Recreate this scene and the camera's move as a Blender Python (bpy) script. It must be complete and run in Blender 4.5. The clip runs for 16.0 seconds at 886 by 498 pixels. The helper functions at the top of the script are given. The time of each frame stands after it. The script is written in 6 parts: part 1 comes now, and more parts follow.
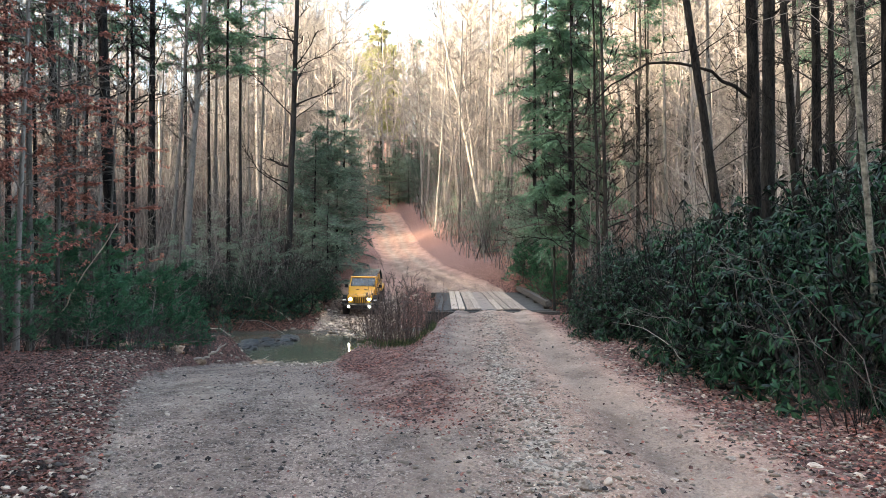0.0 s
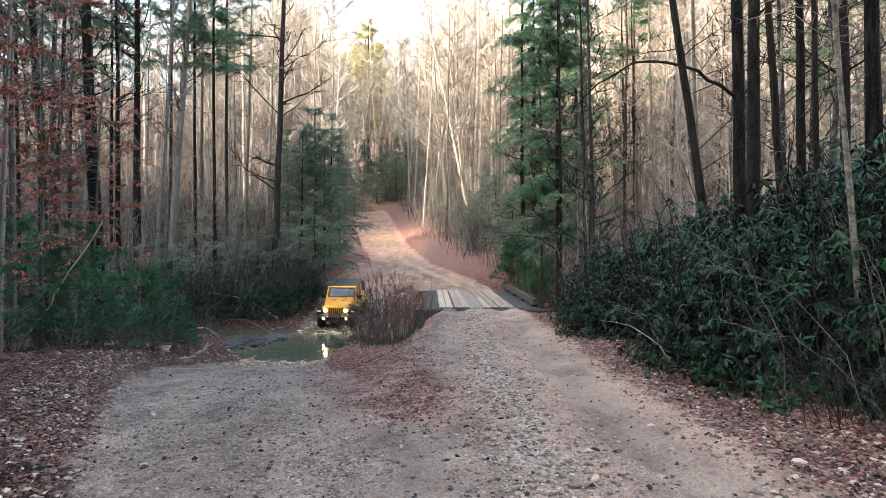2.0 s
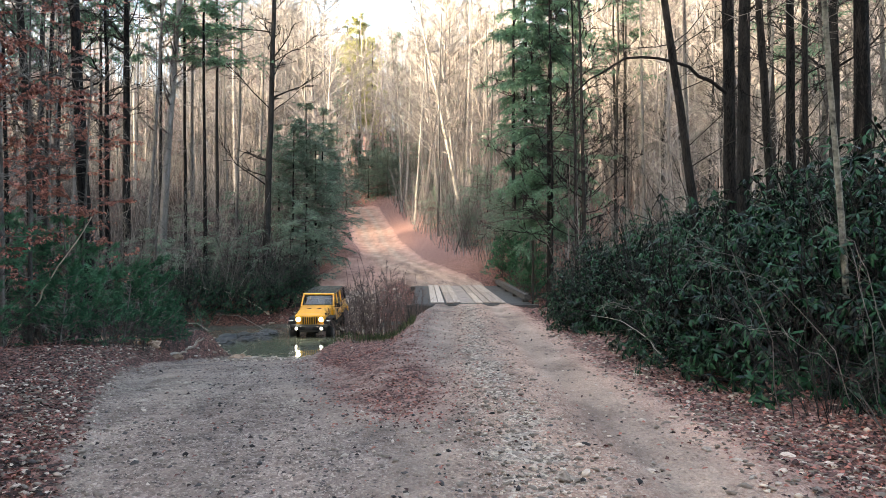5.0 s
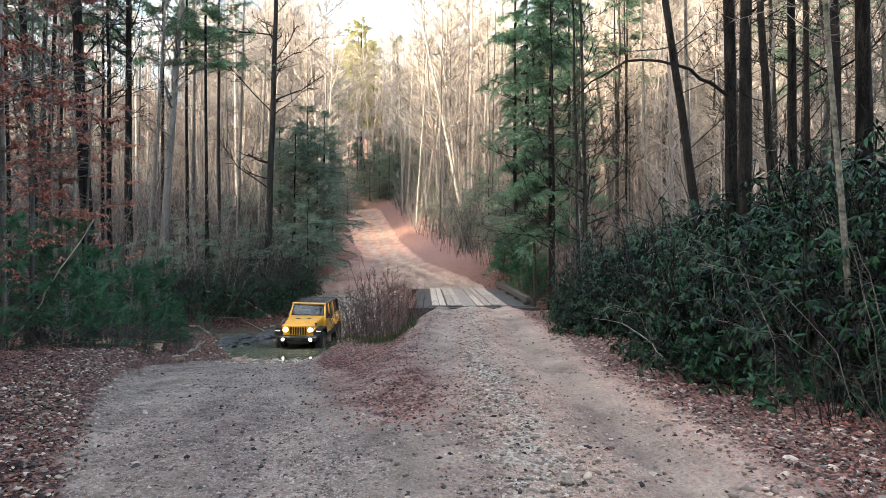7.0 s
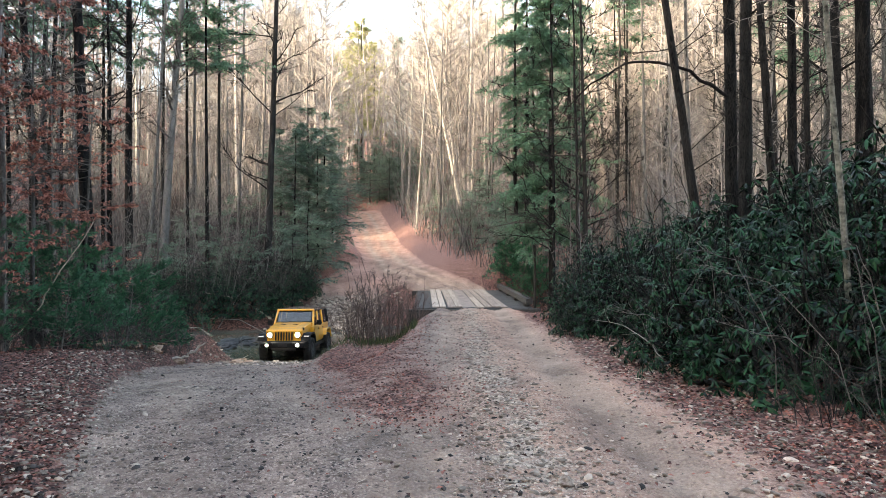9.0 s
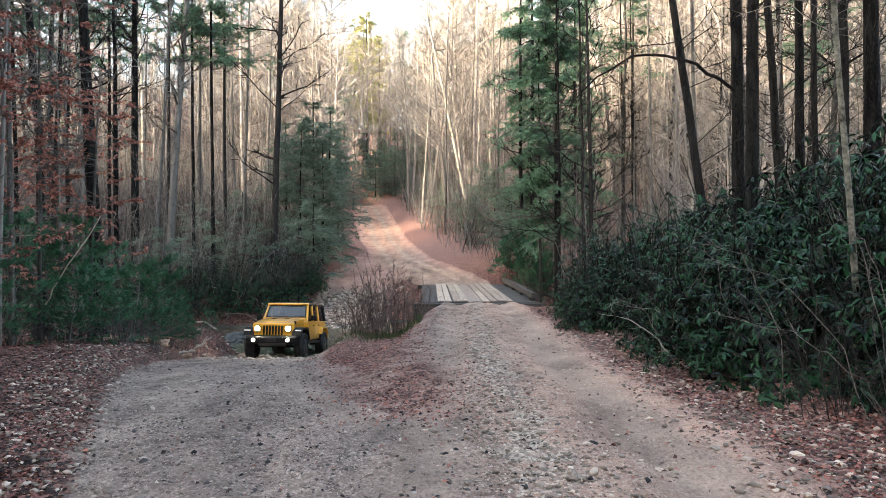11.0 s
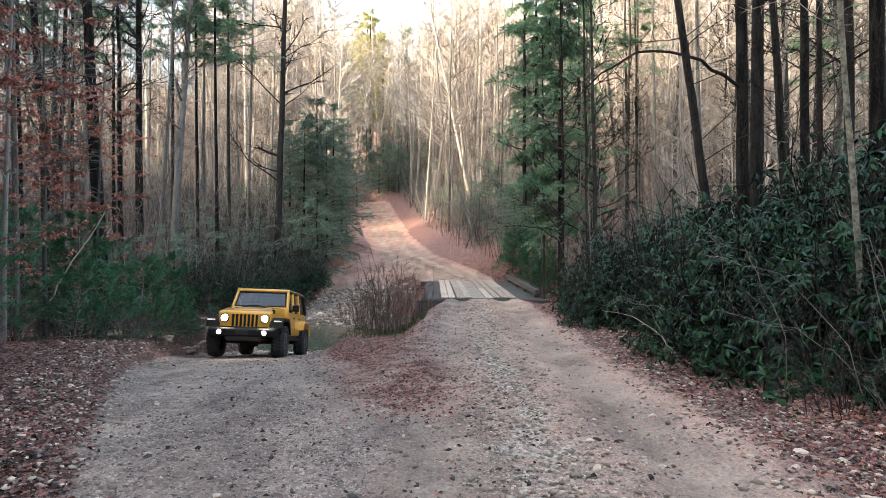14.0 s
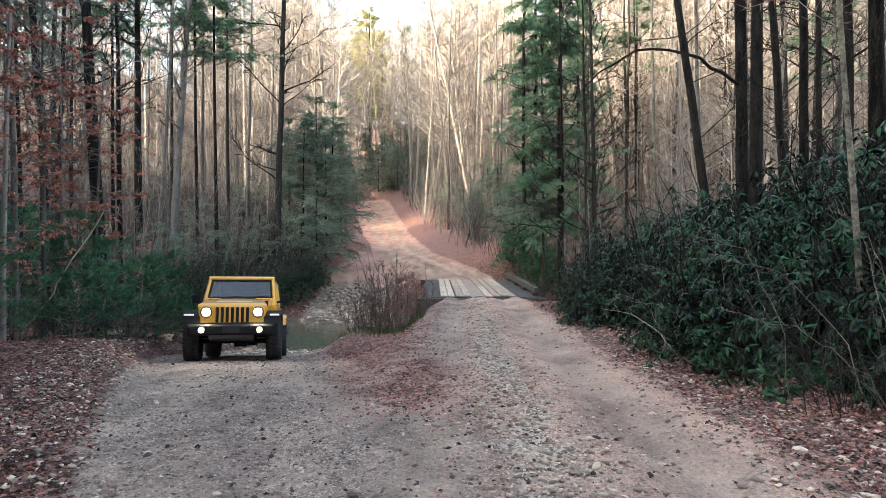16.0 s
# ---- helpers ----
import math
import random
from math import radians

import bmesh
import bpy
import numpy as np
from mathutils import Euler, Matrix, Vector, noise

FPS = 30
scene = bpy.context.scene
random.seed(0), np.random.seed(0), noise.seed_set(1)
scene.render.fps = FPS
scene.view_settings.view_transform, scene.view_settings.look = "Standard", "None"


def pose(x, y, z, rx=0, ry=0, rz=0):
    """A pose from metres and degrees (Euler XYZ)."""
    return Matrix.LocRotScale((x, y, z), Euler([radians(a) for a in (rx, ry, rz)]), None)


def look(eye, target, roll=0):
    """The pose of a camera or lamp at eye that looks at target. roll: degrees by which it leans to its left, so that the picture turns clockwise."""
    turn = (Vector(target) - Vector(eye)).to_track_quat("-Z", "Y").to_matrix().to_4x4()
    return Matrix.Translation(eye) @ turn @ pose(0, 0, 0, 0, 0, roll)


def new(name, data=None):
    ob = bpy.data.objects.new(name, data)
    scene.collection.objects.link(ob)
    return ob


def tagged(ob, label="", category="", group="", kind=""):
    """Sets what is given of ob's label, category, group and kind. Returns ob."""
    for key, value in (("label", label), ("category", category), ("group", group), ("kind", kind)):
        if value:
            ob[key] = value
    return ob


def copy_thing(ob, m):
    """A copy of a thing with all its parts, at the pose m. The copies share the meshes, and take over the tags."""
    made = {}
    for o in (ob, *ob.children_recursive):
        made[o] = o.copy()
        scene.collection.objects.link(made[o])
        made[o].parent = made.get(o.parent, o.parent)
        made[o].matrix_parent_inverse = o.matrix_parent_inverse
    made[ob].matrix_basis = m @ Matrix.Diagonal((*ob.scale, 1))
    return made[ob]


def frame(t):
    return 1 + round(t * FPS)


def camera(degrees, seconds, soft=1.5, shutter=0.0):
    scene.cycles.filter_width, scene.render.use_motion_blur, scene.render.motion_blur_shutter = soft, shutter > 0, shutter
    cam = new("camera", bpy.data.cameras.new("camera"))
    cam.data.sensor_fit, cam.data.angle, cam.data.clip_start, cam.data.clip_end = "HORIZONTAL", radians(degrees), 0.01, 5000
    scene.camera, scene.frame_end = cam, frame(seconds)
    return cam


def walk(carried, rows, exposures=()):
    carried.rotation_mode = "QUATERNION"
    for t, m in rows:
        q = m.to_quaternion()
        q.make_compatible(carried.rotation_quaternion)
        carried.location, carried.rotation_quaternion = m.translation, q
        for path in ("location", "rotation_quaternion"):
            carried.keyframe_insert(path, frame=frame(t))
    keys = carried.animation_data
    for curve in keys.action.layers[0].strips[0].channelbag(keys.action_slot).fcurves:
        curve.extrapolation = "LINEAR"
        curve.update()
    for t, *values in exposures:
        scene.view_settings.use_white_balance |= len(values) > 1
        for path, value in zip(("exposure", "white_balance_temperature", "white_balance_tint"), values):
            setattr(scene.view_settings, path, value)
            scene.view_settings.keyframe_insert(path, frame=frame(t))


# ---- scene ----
cam = camera(65.5, 16.0, soft=0.8)
walk(cam, [
    (0.0, pose(0, 0, 1.6, 90.000, -0.000, 0.000)),
    (0.5, pose(0, 0, 1.6, 89.916, 0.079, -0.043)),
    (1.0, pose(0, 0, 1.6, 89.893, 0.075, -0.247)),
    (1.5, pose(0, 0, 1.6, 89.929, 0.089, -0.762)),
    (2.0, pose(0, 0, 1.6, 89.866, 0.099, -1.019)),
    (2.5, pose(0, 0, 1.6, 89.757, 0.070, -1.267)),
    (3.0, pose(0, 0, 1.6, 89.555, 0.088, -1.482)),
    (3.5, pose(0, 0, 1.6, 89.450, 0.054, -1.661)),
    (4.0, pose(0, 0, 1.6, 89.370, 0.065, -1.809)),
    (6.5, pose(0, 0, 1.6, 89.693, 0.049, -1.579)),
    (7.0, pose(0, 0, 1.6, 89.698, 0.069, -1.604)),
    (7.5, pose(0, 0, 1.6, 89.663, 0.031, -1.606)),
    (8.0, pose(0, 0, 1.6, 89.683, 0.045, -1.609)),
    (8.5, pose(0, 0, 1.6, 89.757, 0.049, -1.605)),
    (9.0, pose(0, 0, 1.6, 89.836, 0.081, -1.587)),
    (11.5, pose(0, 0, 1.6, 89.258, 0.158, -1.036)),
    (12.0, pose(0, 0, 1.6, 89.229, 0.143, -0.982)),
    (12.5, pose(0, 0, 1.6, 89.223, 0.088, -0.967)),
    (13.0, pose(0, 0, 1.6, 89.236, 0.124, -0.927)),
    (13.5, pose(0, 0, 1.6, 89.180, 0.132, -0.904)),
    (14.0, pose(0, 0, 1.6, 89.072, 0.076, -0.839)),
    (14.5, pose(0, 0, 1.6, 88.937, 0.140, -0.745)),
    (15.0, pose(0, 0, 1.6, 88.906, 0.130, -0.816)),
    (15.5, pose(0, 0, 1.6, 88.938, 0.162, -0.890)),
    (16.0, pose(0, 0, 1.6, 88.940, 0.149, -0.891)),
])

# ---- light: a low sun kept off the near ground by an added ridge, open sky above the valley ----
SUN_EL, SUN_AZ = radians(20.0), radians(240.0)   # azimuth clockwise from +y
world = bpy.data.worlds.new("world")
scene.world = world
world.use_nodes = True
wn = world.node_tree.nodes
sky = wn.new("ShaderNodeTexSky")
sky.sky_type, sky.sun_disc = "NISHITA", False
sky.sun_elevation, sky.sun_rotation = SUN_EL, SUN_AZ
sky.air_density, sky.dust_density, sky.ozone_density = 1.0, 2.0, 0.8
wn["Background"].inputs[1].default_value = 0.15
world.node_tree.links.new(sky.outputs[0], wn["Background"].inputs[0])
sun = new("sun", bpy.data.lights.new("sun", "SUN"))
sun.data.energy, sun.data.angle, sun.data.color = 2.0, radians(0.6), (1.0, 0.90, 0.79)
to_sun = Vector((math.sin(SUN_AZ) * math.cos(SUN_EL), math.cos(SUN_AZ) * math.cos(SUN_EL), math.sin(SUN_EL)))
sun.matrix_world = look((0, 0, 80), Vector((0, 0, 80)) - to_sun)
scene.view_settings.exposure = 3.02
scene.view_settings.use_white_balance = True
scene.view_settings.white_balance_temperature, scene.view_settings.white_balance_tint = 8050, 9


# ---- materials ----
def surface(name, low, high, scale=6.0, rough=0.85, bump=0.3, fine=40.0, spread=0.0, island=0.0, metal=0.0, stretch=(1, 1, 1), spec=0.5, thin=0.0):
    """Two-scale noise between two colours, with relief; spread varies object by object, island piece by piece."""
    m = bpy.data.materials.new(name)
    m.use_nodes = True
    nt = m.node_tree
    n, l = nt.nodes, nt.links.new
    b = n["Principled BSDF"]
    tc = n.new("ShaderNodeTexCoord")
    mp = n.new("ShaderNodeMapping")
    mp.inputs["Scale"].default_value = stretch
    l(tc.outputs["Object"], mp.inputs[0])
    big, small = n.new("ShaderNodeTexNoise"), n.new("ShaderNodeTexNoise")
    big.inputs["Scale"].default_value, small.inputs["Scale"].default_value = scale, fine
    big.inputs["Detail"].default_value, small.inputs["Detail"].default_value = 4, 3
    for t in (big, small):
        l(mp.outputs[0], t.inputs["Vector"])
    add = n.new("ShaderNodeMath")
    add.operation = "ADD"
    l(big.outputs[0], add.inputs[0])
    l(small.outputs[0], add.inputs[1])
    ramp = n.new("ShaderNodeValToRGB")
    ramp.color_ramp.elements[0].position, ramp.color_ramp.elements[1].position = 0.34, 0.66
    ramp.color_ramp.elements[0].color, ramp.color_ramp.elements[1].color = (*low, 1), (*high, 1)
    half = n.new("ShaderNodeMath")
    half.operation = "MULTIPLY"
    half.inputs[1].default_value = 0.5
    l(add.outputs[0], half.inputs[0])
    last = half.outputs[0]
    for amount, node, out in ((spread, "ShaderNodeObjectInfo", "Random"), (island, "ShaderNodeNewGeometry", "Random Per Island")):
        if amount:
            src = n.new(node)
            mr = n.new("ShaderNodeMath")
            mr.operation = "MULTIPLY_ADD"
            mr.inputs[1].default_value = amount
            mr.inputs[2].default_value = -amount / 2
            l(src.outputs[out], mr.inputs[0])
            ad = n.new("ShaderNodeMath")
            ad.operation = "ADD"
            l(last, ad.inputs[0])
            l(mr.outputs[0], ad.inputs[1])
            last = ad.outputs[0]
    l(last, ramp.inputs[0])
    l(ramp.outputs[0], b.inputs["Base Color"])
    b.inputs["Roughness"].default_value, b.inputs["Metallic"].default_value = rough, metal
    b.inputs["Specular IOR Level"].default_value = spec
    if bump:
        bp = n.new("ShaderNodeBump")
        bp.inputs["Strength"].default_value, bp.inputs["Distance"].default_value = bump, 0.02
        l(add.outputs[0], bp.inputs["Height"])
        l(bp.outputs[0], b.inputs["Normal"])
    if thin:
        tr = n.new("ShaderNodeBsdfTranslucent")
        l(ramp.outputs[0], tr.inputs["Color"])
        mx = n.new("ShaderNodeMixShader")
        mx.inputs[0].default_value = thin
        l(b.outputs[0], mx.inputs[1])
        l(tr.outputs[0], mx.inputs[2])
        l(mx.outputs[0], n["Material Output"].inputs[0])
    return m


def lamp_glow(name, colour, power):
    m = bpy.data.materials.new(name)
    m.use_nodes = True
    b = m.node_tree.nodes["Principled BSDF"]
    b.inputs["Base Color"].default_value = (0.8, 0.8, 0.8, 1)
    b.inputs["Emission Color"].default_value, b.inputs["Emission Strength"].default_value = (*colour, 1), power
    return m


def ground_material():
    """Packed gravelly dirt, leaf litter and wet creek stones, mixed by the ground's own masks."""
    m = bpy.data.materials.new("ground")
    m.use_nodes = True
    nt = m.node_tree
    n, l = nt.nodes, nt.links.new
    b = n["Principled BSDF"]
    tc = n.new("ShaderNodeTexCoord")

    def tex(kind, scale, detail=4.0, rough=0.6):
        t = n.new(kind)
        t.inputs["Scale"].default_value = scale
        if kind == "ShaderNodeTexNoise":
            t.inputs["Detail"].default_value, t.inputs["Roughness"].default_value = detail, rough
        l(tc.outputs["Object"], t.inputs["Vector"])
        return t

    def ramp(src, stops):
        r = n.new("ShaderNodeValToRGB")
        e = r.color_ramp.elements
        while len(e) < len(stops):
            e.new(0.5)
        for k, (p, c) in enumerate(stops):
            e[k].position, e[k].color = p, (*c, 1)
        l(src, r.inputs[0])
        return r.outputs[0]

    def mix(fac, a, c):
        x = n.new("ShaderNodeMix")
        x.data_type = "RGBA"
        l(fac, x.inputs[0])
        l(a, x.inputs[6])
        l(c, x.inputs[7])
        return x.outputs[2]

    def math_node(op, a, c):
        x = n.new("ShaderNodeMath")
        x.operation = op
        for k, v in enumerate((a, c)):
            if isinstance(v, float):
                x.inputs[k].default_value = v
            else:
                l(v, x.inputs[k])
        return x.outputs[0]

    stains, grit, peb = tex("ShaderNodeTexNoise", 0.9, 5), tex("ShaderNodeTexNoise", 28.0, 5, 0.75), tex("ShaderNodeTexVoronoi", 34.0)
    big_peb = tex("ShaderNodeTexVoronoi", 30.0)
    mp = n.new("ShaderNodeMapping")
    mp.inputs["Scale"].default_value = (2.2, 0.06, 1)
    l(tc.outputs["Object"], mp.inputs[0])
    streak = tex("ShaderNodeTexNoise", 1.0, 5)
    l(mp.outputs[0], streak.inputs["Vector"])
    clods = tex("ShaderNodeTexNoise", 6.0, 6, 0.7)
    dirt = ramp(math_node("ADD", math_node("MULTIPLY", stains.outputs[0], 0.4), math_node("MULTIPLY", streak.outputs[0], 0.6)), [(0.36, (0.104, 0.086, 0.080)), (0.50, (0.208, 0.171, 0.156)), (0.64, (0.355, 0.288, 0.252))])
    # warm dirt, made pale to carry the warm light on the far road
    lit_warm_dirt = ramp(math_node("ADD", math_node("MULTIPLY", stains.outputs[0], 0.5), math_node("MULTIPLY", streak.outputs[0], 0.5)), [(0.38, (0.44, 0.235, 0.165)), (0.60, (0.66, 0.42, 0.31))])
    clod_c = ramp(clods.outputs[0], [(0.36, (0.34, 0.31, 0.29)), (0.47, (0.95, 0.95, 0.95)), (0.70, (1.0, 1.0, 1.0))])
    grit_c = ramp(grit.outputs[0], [(0.36, (0.04, 0.036, 0.035)), (0.48, (0.23, 0.195, 0.176)), (0.64, (0.50, 0.43, 0.385))])
    speck_a, speck_b = tex("ShaderNodeTexVoronoi", 42.0), tex("ShaderNodeTexVoronoi", 85.0)
    pebble_c = ramp(math_node("MULTIPLY", math_node("ADD", speck_a.outputs["Color"], speck_b.outputs["Color"]), 0.5), [(0.18, (0.045, 0.040, 0.039)), (0.36, (0.16, 0.135, 0.125)), (0.62, (0.31, 0.26, 0.235)), (0.82, (0.66, 0.575, 0.52))])
    halfway = n.new("ShaderNodeValue")
    halfway.outputs[0].default_value = 0.6
    dirt = mix(halfway.outputs[0], dirt, mix(halfway.outputs[0], grit_c, pebble_c))
    masks = n.new("ShaderNodeAttribute")
    masks.attribute_name = "cover"
    dirt = mix(masks.outputs["Alpha"], dirt, lit_warm_dirt)
    mul = n.new("ShaderNodeMix")
    mul.data_type, mul.blend_type = "RGBA", "MULTIPLY"
    l(math_node("SUBTRACT", 0.85, masks.outputs["Alpha"]), mul.inputs[0])
    l(dirt, mul.inputs[6])
    l(clod_c, mul.inputs[7])
    dirt = mul.outputs[2]

    shake = tex("ShaderNodeTexNoise", 45.0, 3, 0.7)
    off = n.new("ShaderNodeVectorMath")
    off.operation = "MULTIPLY_ADD"
    l(shake.outputs["Color"], off.inputs[0])
    off.inputs[1].default_value = (0.045, 0.045, 0.0)
    l(tc.outputs["Object"], off.inputs[2])
    ragged = off.outputs[0]

    def spots(scale, share, radius):
        """Scattered pebbles: the cells of a given share, each out to its own edge."""
        v = tex("ShaderNodeTexVoronoi", scale)
        v.inputs["Randomness"].default_value = 1.0
        l(ragged, v.inputs["Vector"])
        sp = n.new("ShaderNodeSeparateColor")
        l(v.outputs["Color"], sp.inputs[0])
        chosen = math_node("GREATER_THAN", sp.outputs["Red"], 1.0 - share)
        return math_node("MULTIPLY", chosen, math_node("LESS_THAN", v.outputs["Distance"], radius))

    def plain_colour(c):
        x = n.new("ShaderNodeRGB")
        x.outputs[0].default_value = (*c, 1)
        return x.outputs[0]

    track = n.new("ShaderNodeAttribute")
    track.attribute_name = "track"
    tr = n.new("ShaderNodeSeparateColor")
    l(track.outputs["Color"], tr.inputs[0])
    fine = ramp(math_node("ADD", math_node("MULTIPLY", stains.outputs[0], 0.45), math_node("MULTIPLY", grit.outputs[0], 0.55)), [(0.36, (0.20, 0.161, 0.138)), (0.50, (0.30, 0.242, 0.206)), (0.62, (0.43, 0.348, 0.295))])
    worn = n.new("ShaderNodeMapRange")
    worn.inputs[1].default_value, worn.inputs[2].default_value, worn.inputs[4].default_value = 0.35, 0.85, 0.85
    l(math_node("ADD", tr.outputs["Red"], math_node("SUBTRACT", math_node("MULTIPLY", clods.outputs[0], 0.9), 0.45)), worn.inputs[0])
    dirt = mix(worn.outputs[0], dirt, fine)
    loose = math_node("SUBTRACT", 1.0, math_node("MULTIPLY", worn.outputs[0], 0.7))
    loose = math_node("MULTIPLY", loose, math_node("SUBTRACT", 1.0, masks.outputs["Alpha"]))
    for scale, share, radius, c in ((17.0, 0.10, 0.36, (0.055, 0.048, 0.046)), (34.0, 0.20, 0.45, (0.065, 0.056, 0.053)), (30.0, 0.12, 0.38, (0.50, 0.43, 0.38)), (60.0, 0.22, 0.50, (0.46, 0.40, 0.355))):
        dirt = mix(math_node("MULTIPLY", spots(scale, share, radius), loose), dirt, plain_colour(c))
    # ruts on the pale dirt beyond the bridge are greyer than its red shoulders
    rut_c = ramp(stains.outputs[0], [(0.35, (0.40, 0.30, 0.235)), (0.65, (0.56, 0.44, 0.36))])
    dirt = mix(math_node("MULTIPLY", tr.outputs["Green"], 0.75), dirt, rut_c)
    patch = tex("ShaderNodeTexNoise", 1.0, 6, 0.62)
    pm = n.new("ShaderNodeMapping")
    pm.inputs["Scale"].default_value = (1.5, 0.55, 1)
    l(tc.outputs["Object"], pm.inputs[0])
    l(pm.outputs[0], patch.inputs["Vector"])
    tint = n.new("ShaderNodeMix")
    tint.data_type, tint.blend_type = "RGBA", "MULTIPLY"
    l(math_node("SUBTRACT", 1.0, math_node("MULTIPLY", masks.outputs["Alpha"], 0.7)), tint.inputs[0])
    l(dirt, tint.inputs[6])
    l(ramp(patch.outputs[0], [(0.34, (0.70, 0.59, 0.53)), (0.46, (1.20, 1.05, 0.945)), (0.62, (1.60, 1.39, 1.24))]), tint.inputs[7])
    dirt = tint.outputs[2]
    # the ford track is laid with grey crushed stone, the road is browner
    grey = n.new("ShaderNodeMix")
    grey.data_type, grey.blend_type = "RGBA", "MULTIPLY"
    cool = n.new("ShaderNodeMapRange")
    cool.inputs[1].default_value, cool.inputs[2].default_value, cool.inputs[3].default_value, cool.inputs[4].default_value = 0.06, 0.30, 1.0, 0.0
    l(masks.outputs["Alpha"], cool.inputs[0])
    l(cool.outputs[0], grey.inputs[0])
    l(dirt, grey.inputs[6])
    grey.inputs[7].default_value = (0.88, 0.92, 0.97, 1)
    dirt = grey.outputs[2]
    # red shoulders, their colour lightened to stand for haze
    shoulder_c = ramp(math_node("ADD", math_node("MULTIPLY", grit.outputs[0], 0.5), math_node("MULTIPLY", stains.outputs[0], 0.5)), [(0.36, (0.36, 0.175, 0.135)), (0.60, (0.70, 0.41, 0.33))])
    dirt = mix(math_node("MULTIPLY", tr.outputs["Blue"], 0.8), dirt, shoulder_c)
    stone_c = ramp(big_peb.outputs["Color"], [(0.15, (0.12, 0.092, 0.075)), (0.55, (0.42, 0.335, 0.272)), (0.95, (0.70, 0.58, 0.475))])
    leaf_v, leaf_n = tex("ShaderNodeTexVoronoi", 19.0), tex("ShaderNodeTexNoise", 2.2, 4)
    leaf_c = ramp(leaf_v.outputs["Color"], [(0.1, (0.015, 0.008, 0.007)), (0.4, (0.070, 0.030, 0.024)), (0.65, (0.19, 0.082, 0.064)), (0.95, (0.38, 0.20, 0.16))])
    # paler leaf colours, lightened for the strips that lie in open light
    lit_dry_c = ramp(leaf_v.outputs["Color"], [(0.1, (0.10, 0.045, 0.036)), (0.5, (0.30, 0.145, 0.115)), (0.95, (0.58, 0.36, 0.30))])
    leaf_c = mix(tr.outputs["Blue"], leaf_c, lit_dry_c)
    sep = n.new("ShaderNodeSeparateColor")
    l(masks.outputs["Color"], sep.inputs[0])
    edge = math_node("MULTIPLY_ADD", leaf_n.outputs[0], 1.5)
    edge.node.inputs[2].default_value = -0.75
    speck = math_node("MULTIPLY_ADD", grit.outputs[0], 1.2)
    speck.node.inputs[2].default_value = -0.6
    wob = math_node("ADD", edge, speck)

    def mask(channel):
        v = math_node("ADD", sep.outputs[channel], wob)
        r = n.new("ShaderNodeMapRange")
        r.inputs[1].default_value, r.inputs[2].default_value = 0.36, 0.64
        l(v, r.inputs[0])
        return r.outputs[0]

    col = mix(mask("Green"), dirt, stone_c)
    col = mix(mask("Red"), col, leaf_c)
    wet = mask("Blue")
    wet_c = ramp(big_peb.outputs["Color"], [(0.1, (0.02, 0.02, 0.016)), (0.9, (0.11, 0.10, 0.075))])
    col = mix(wet, col, wet_c)
    l(col, b.inputs["Base Color"])
    rr = n.new("ShaderNodeMapRange")
    rr.inputs[3].default_value, rr.inputs[4].default_value = 0.92, 0.4
    l(wet, rr.inputs[0])
    l(rr.outputs[0], b.inputs["Roughness"])
    h1 = math_node("MULTIPLY", peb.outputs["Distance"], -1.2)
    h2 = math_node("ADD", math_node("ADD", h1, grit.outputs[0]), math_node("MULTIPLY", clods.outputs[0], 1.2))
    bp = n.new("ShaderNodeBump")
    bp.inputs["Distance"].default_value = 0.035
    l(math_node("SUBTRACT", 1.0, masks.outputs["Alpha"]), bp.inputs["Strength"])
    l(h2, bp.inputs["Height"])
    l(bp.outputs[0], b.inputs["Normal"])
    return m


def glass_material(name, tint, rough=0.02):
    m = bpy.data.materials.new(name)
    m.use_nodes = True
    b = m.node_tree.nodes["Principled BSDF"]
    b.inputs["Base Color"].default_value = (*tint, 1)
    b.inputs["Roughness"].default_value, b.inputs["Transmission Weight"].default_value, b.inputs["IOR"].default_value = rough, 1.0, 1.45
    return m


def water_material():
    m = bpy.data.materials.new("creek_water")
    m.use_nodes = True
    n, l = m.node_tree.nodes, m.node_tree.links.new
    b = n["Principled BSDF"]
    b.inputs["Base Color"].default_value = (0.48, 0.53, 0.40, 1)
    b.inputs["Roughness"].default_value, b.inputs["Transmission Weight"].default_value, b.inputs["IOR"].default_value = 0.04, 0.85, 1.33
    tc, w = n.new("ShaderNodeTexCoord"), n.new("ShaderNodeTexNoise")
    w.inputs["Scale"].default_value, w.inputs["Detail"].default_value = 2.2, 3
    l(tc.outputs["Object"], w.inputs["Vector"])
    bp = n.new("ShaderNodeBump")
    bp.inputs["Strength"].default_value, bp.inputs["Distance"].default_value = 0.16, 0.05
    l(w.outputs[0], bp.inputs["Height"])
    l(bp.outputs[0], b.inputs["Normal"])
    return m


GROUND = ground_material()
WATER = water_material()
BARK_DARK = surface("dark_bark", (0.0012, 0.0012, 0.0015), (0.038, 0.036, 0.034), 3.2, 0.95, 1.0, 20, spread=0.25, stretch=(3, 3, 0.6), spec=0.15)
BARK_GREY = surface("grey_bark", (0.045, 0.043, 0.040), (0.22, 0.21, 0.195), 4, 0.92, 0.7, 26, spread=0.3, stretch=(2, 2, 0.7))
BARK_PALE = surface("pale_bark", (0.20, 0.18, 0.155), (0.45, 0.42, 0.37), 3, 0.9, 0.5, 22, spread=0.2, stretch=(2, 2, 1))
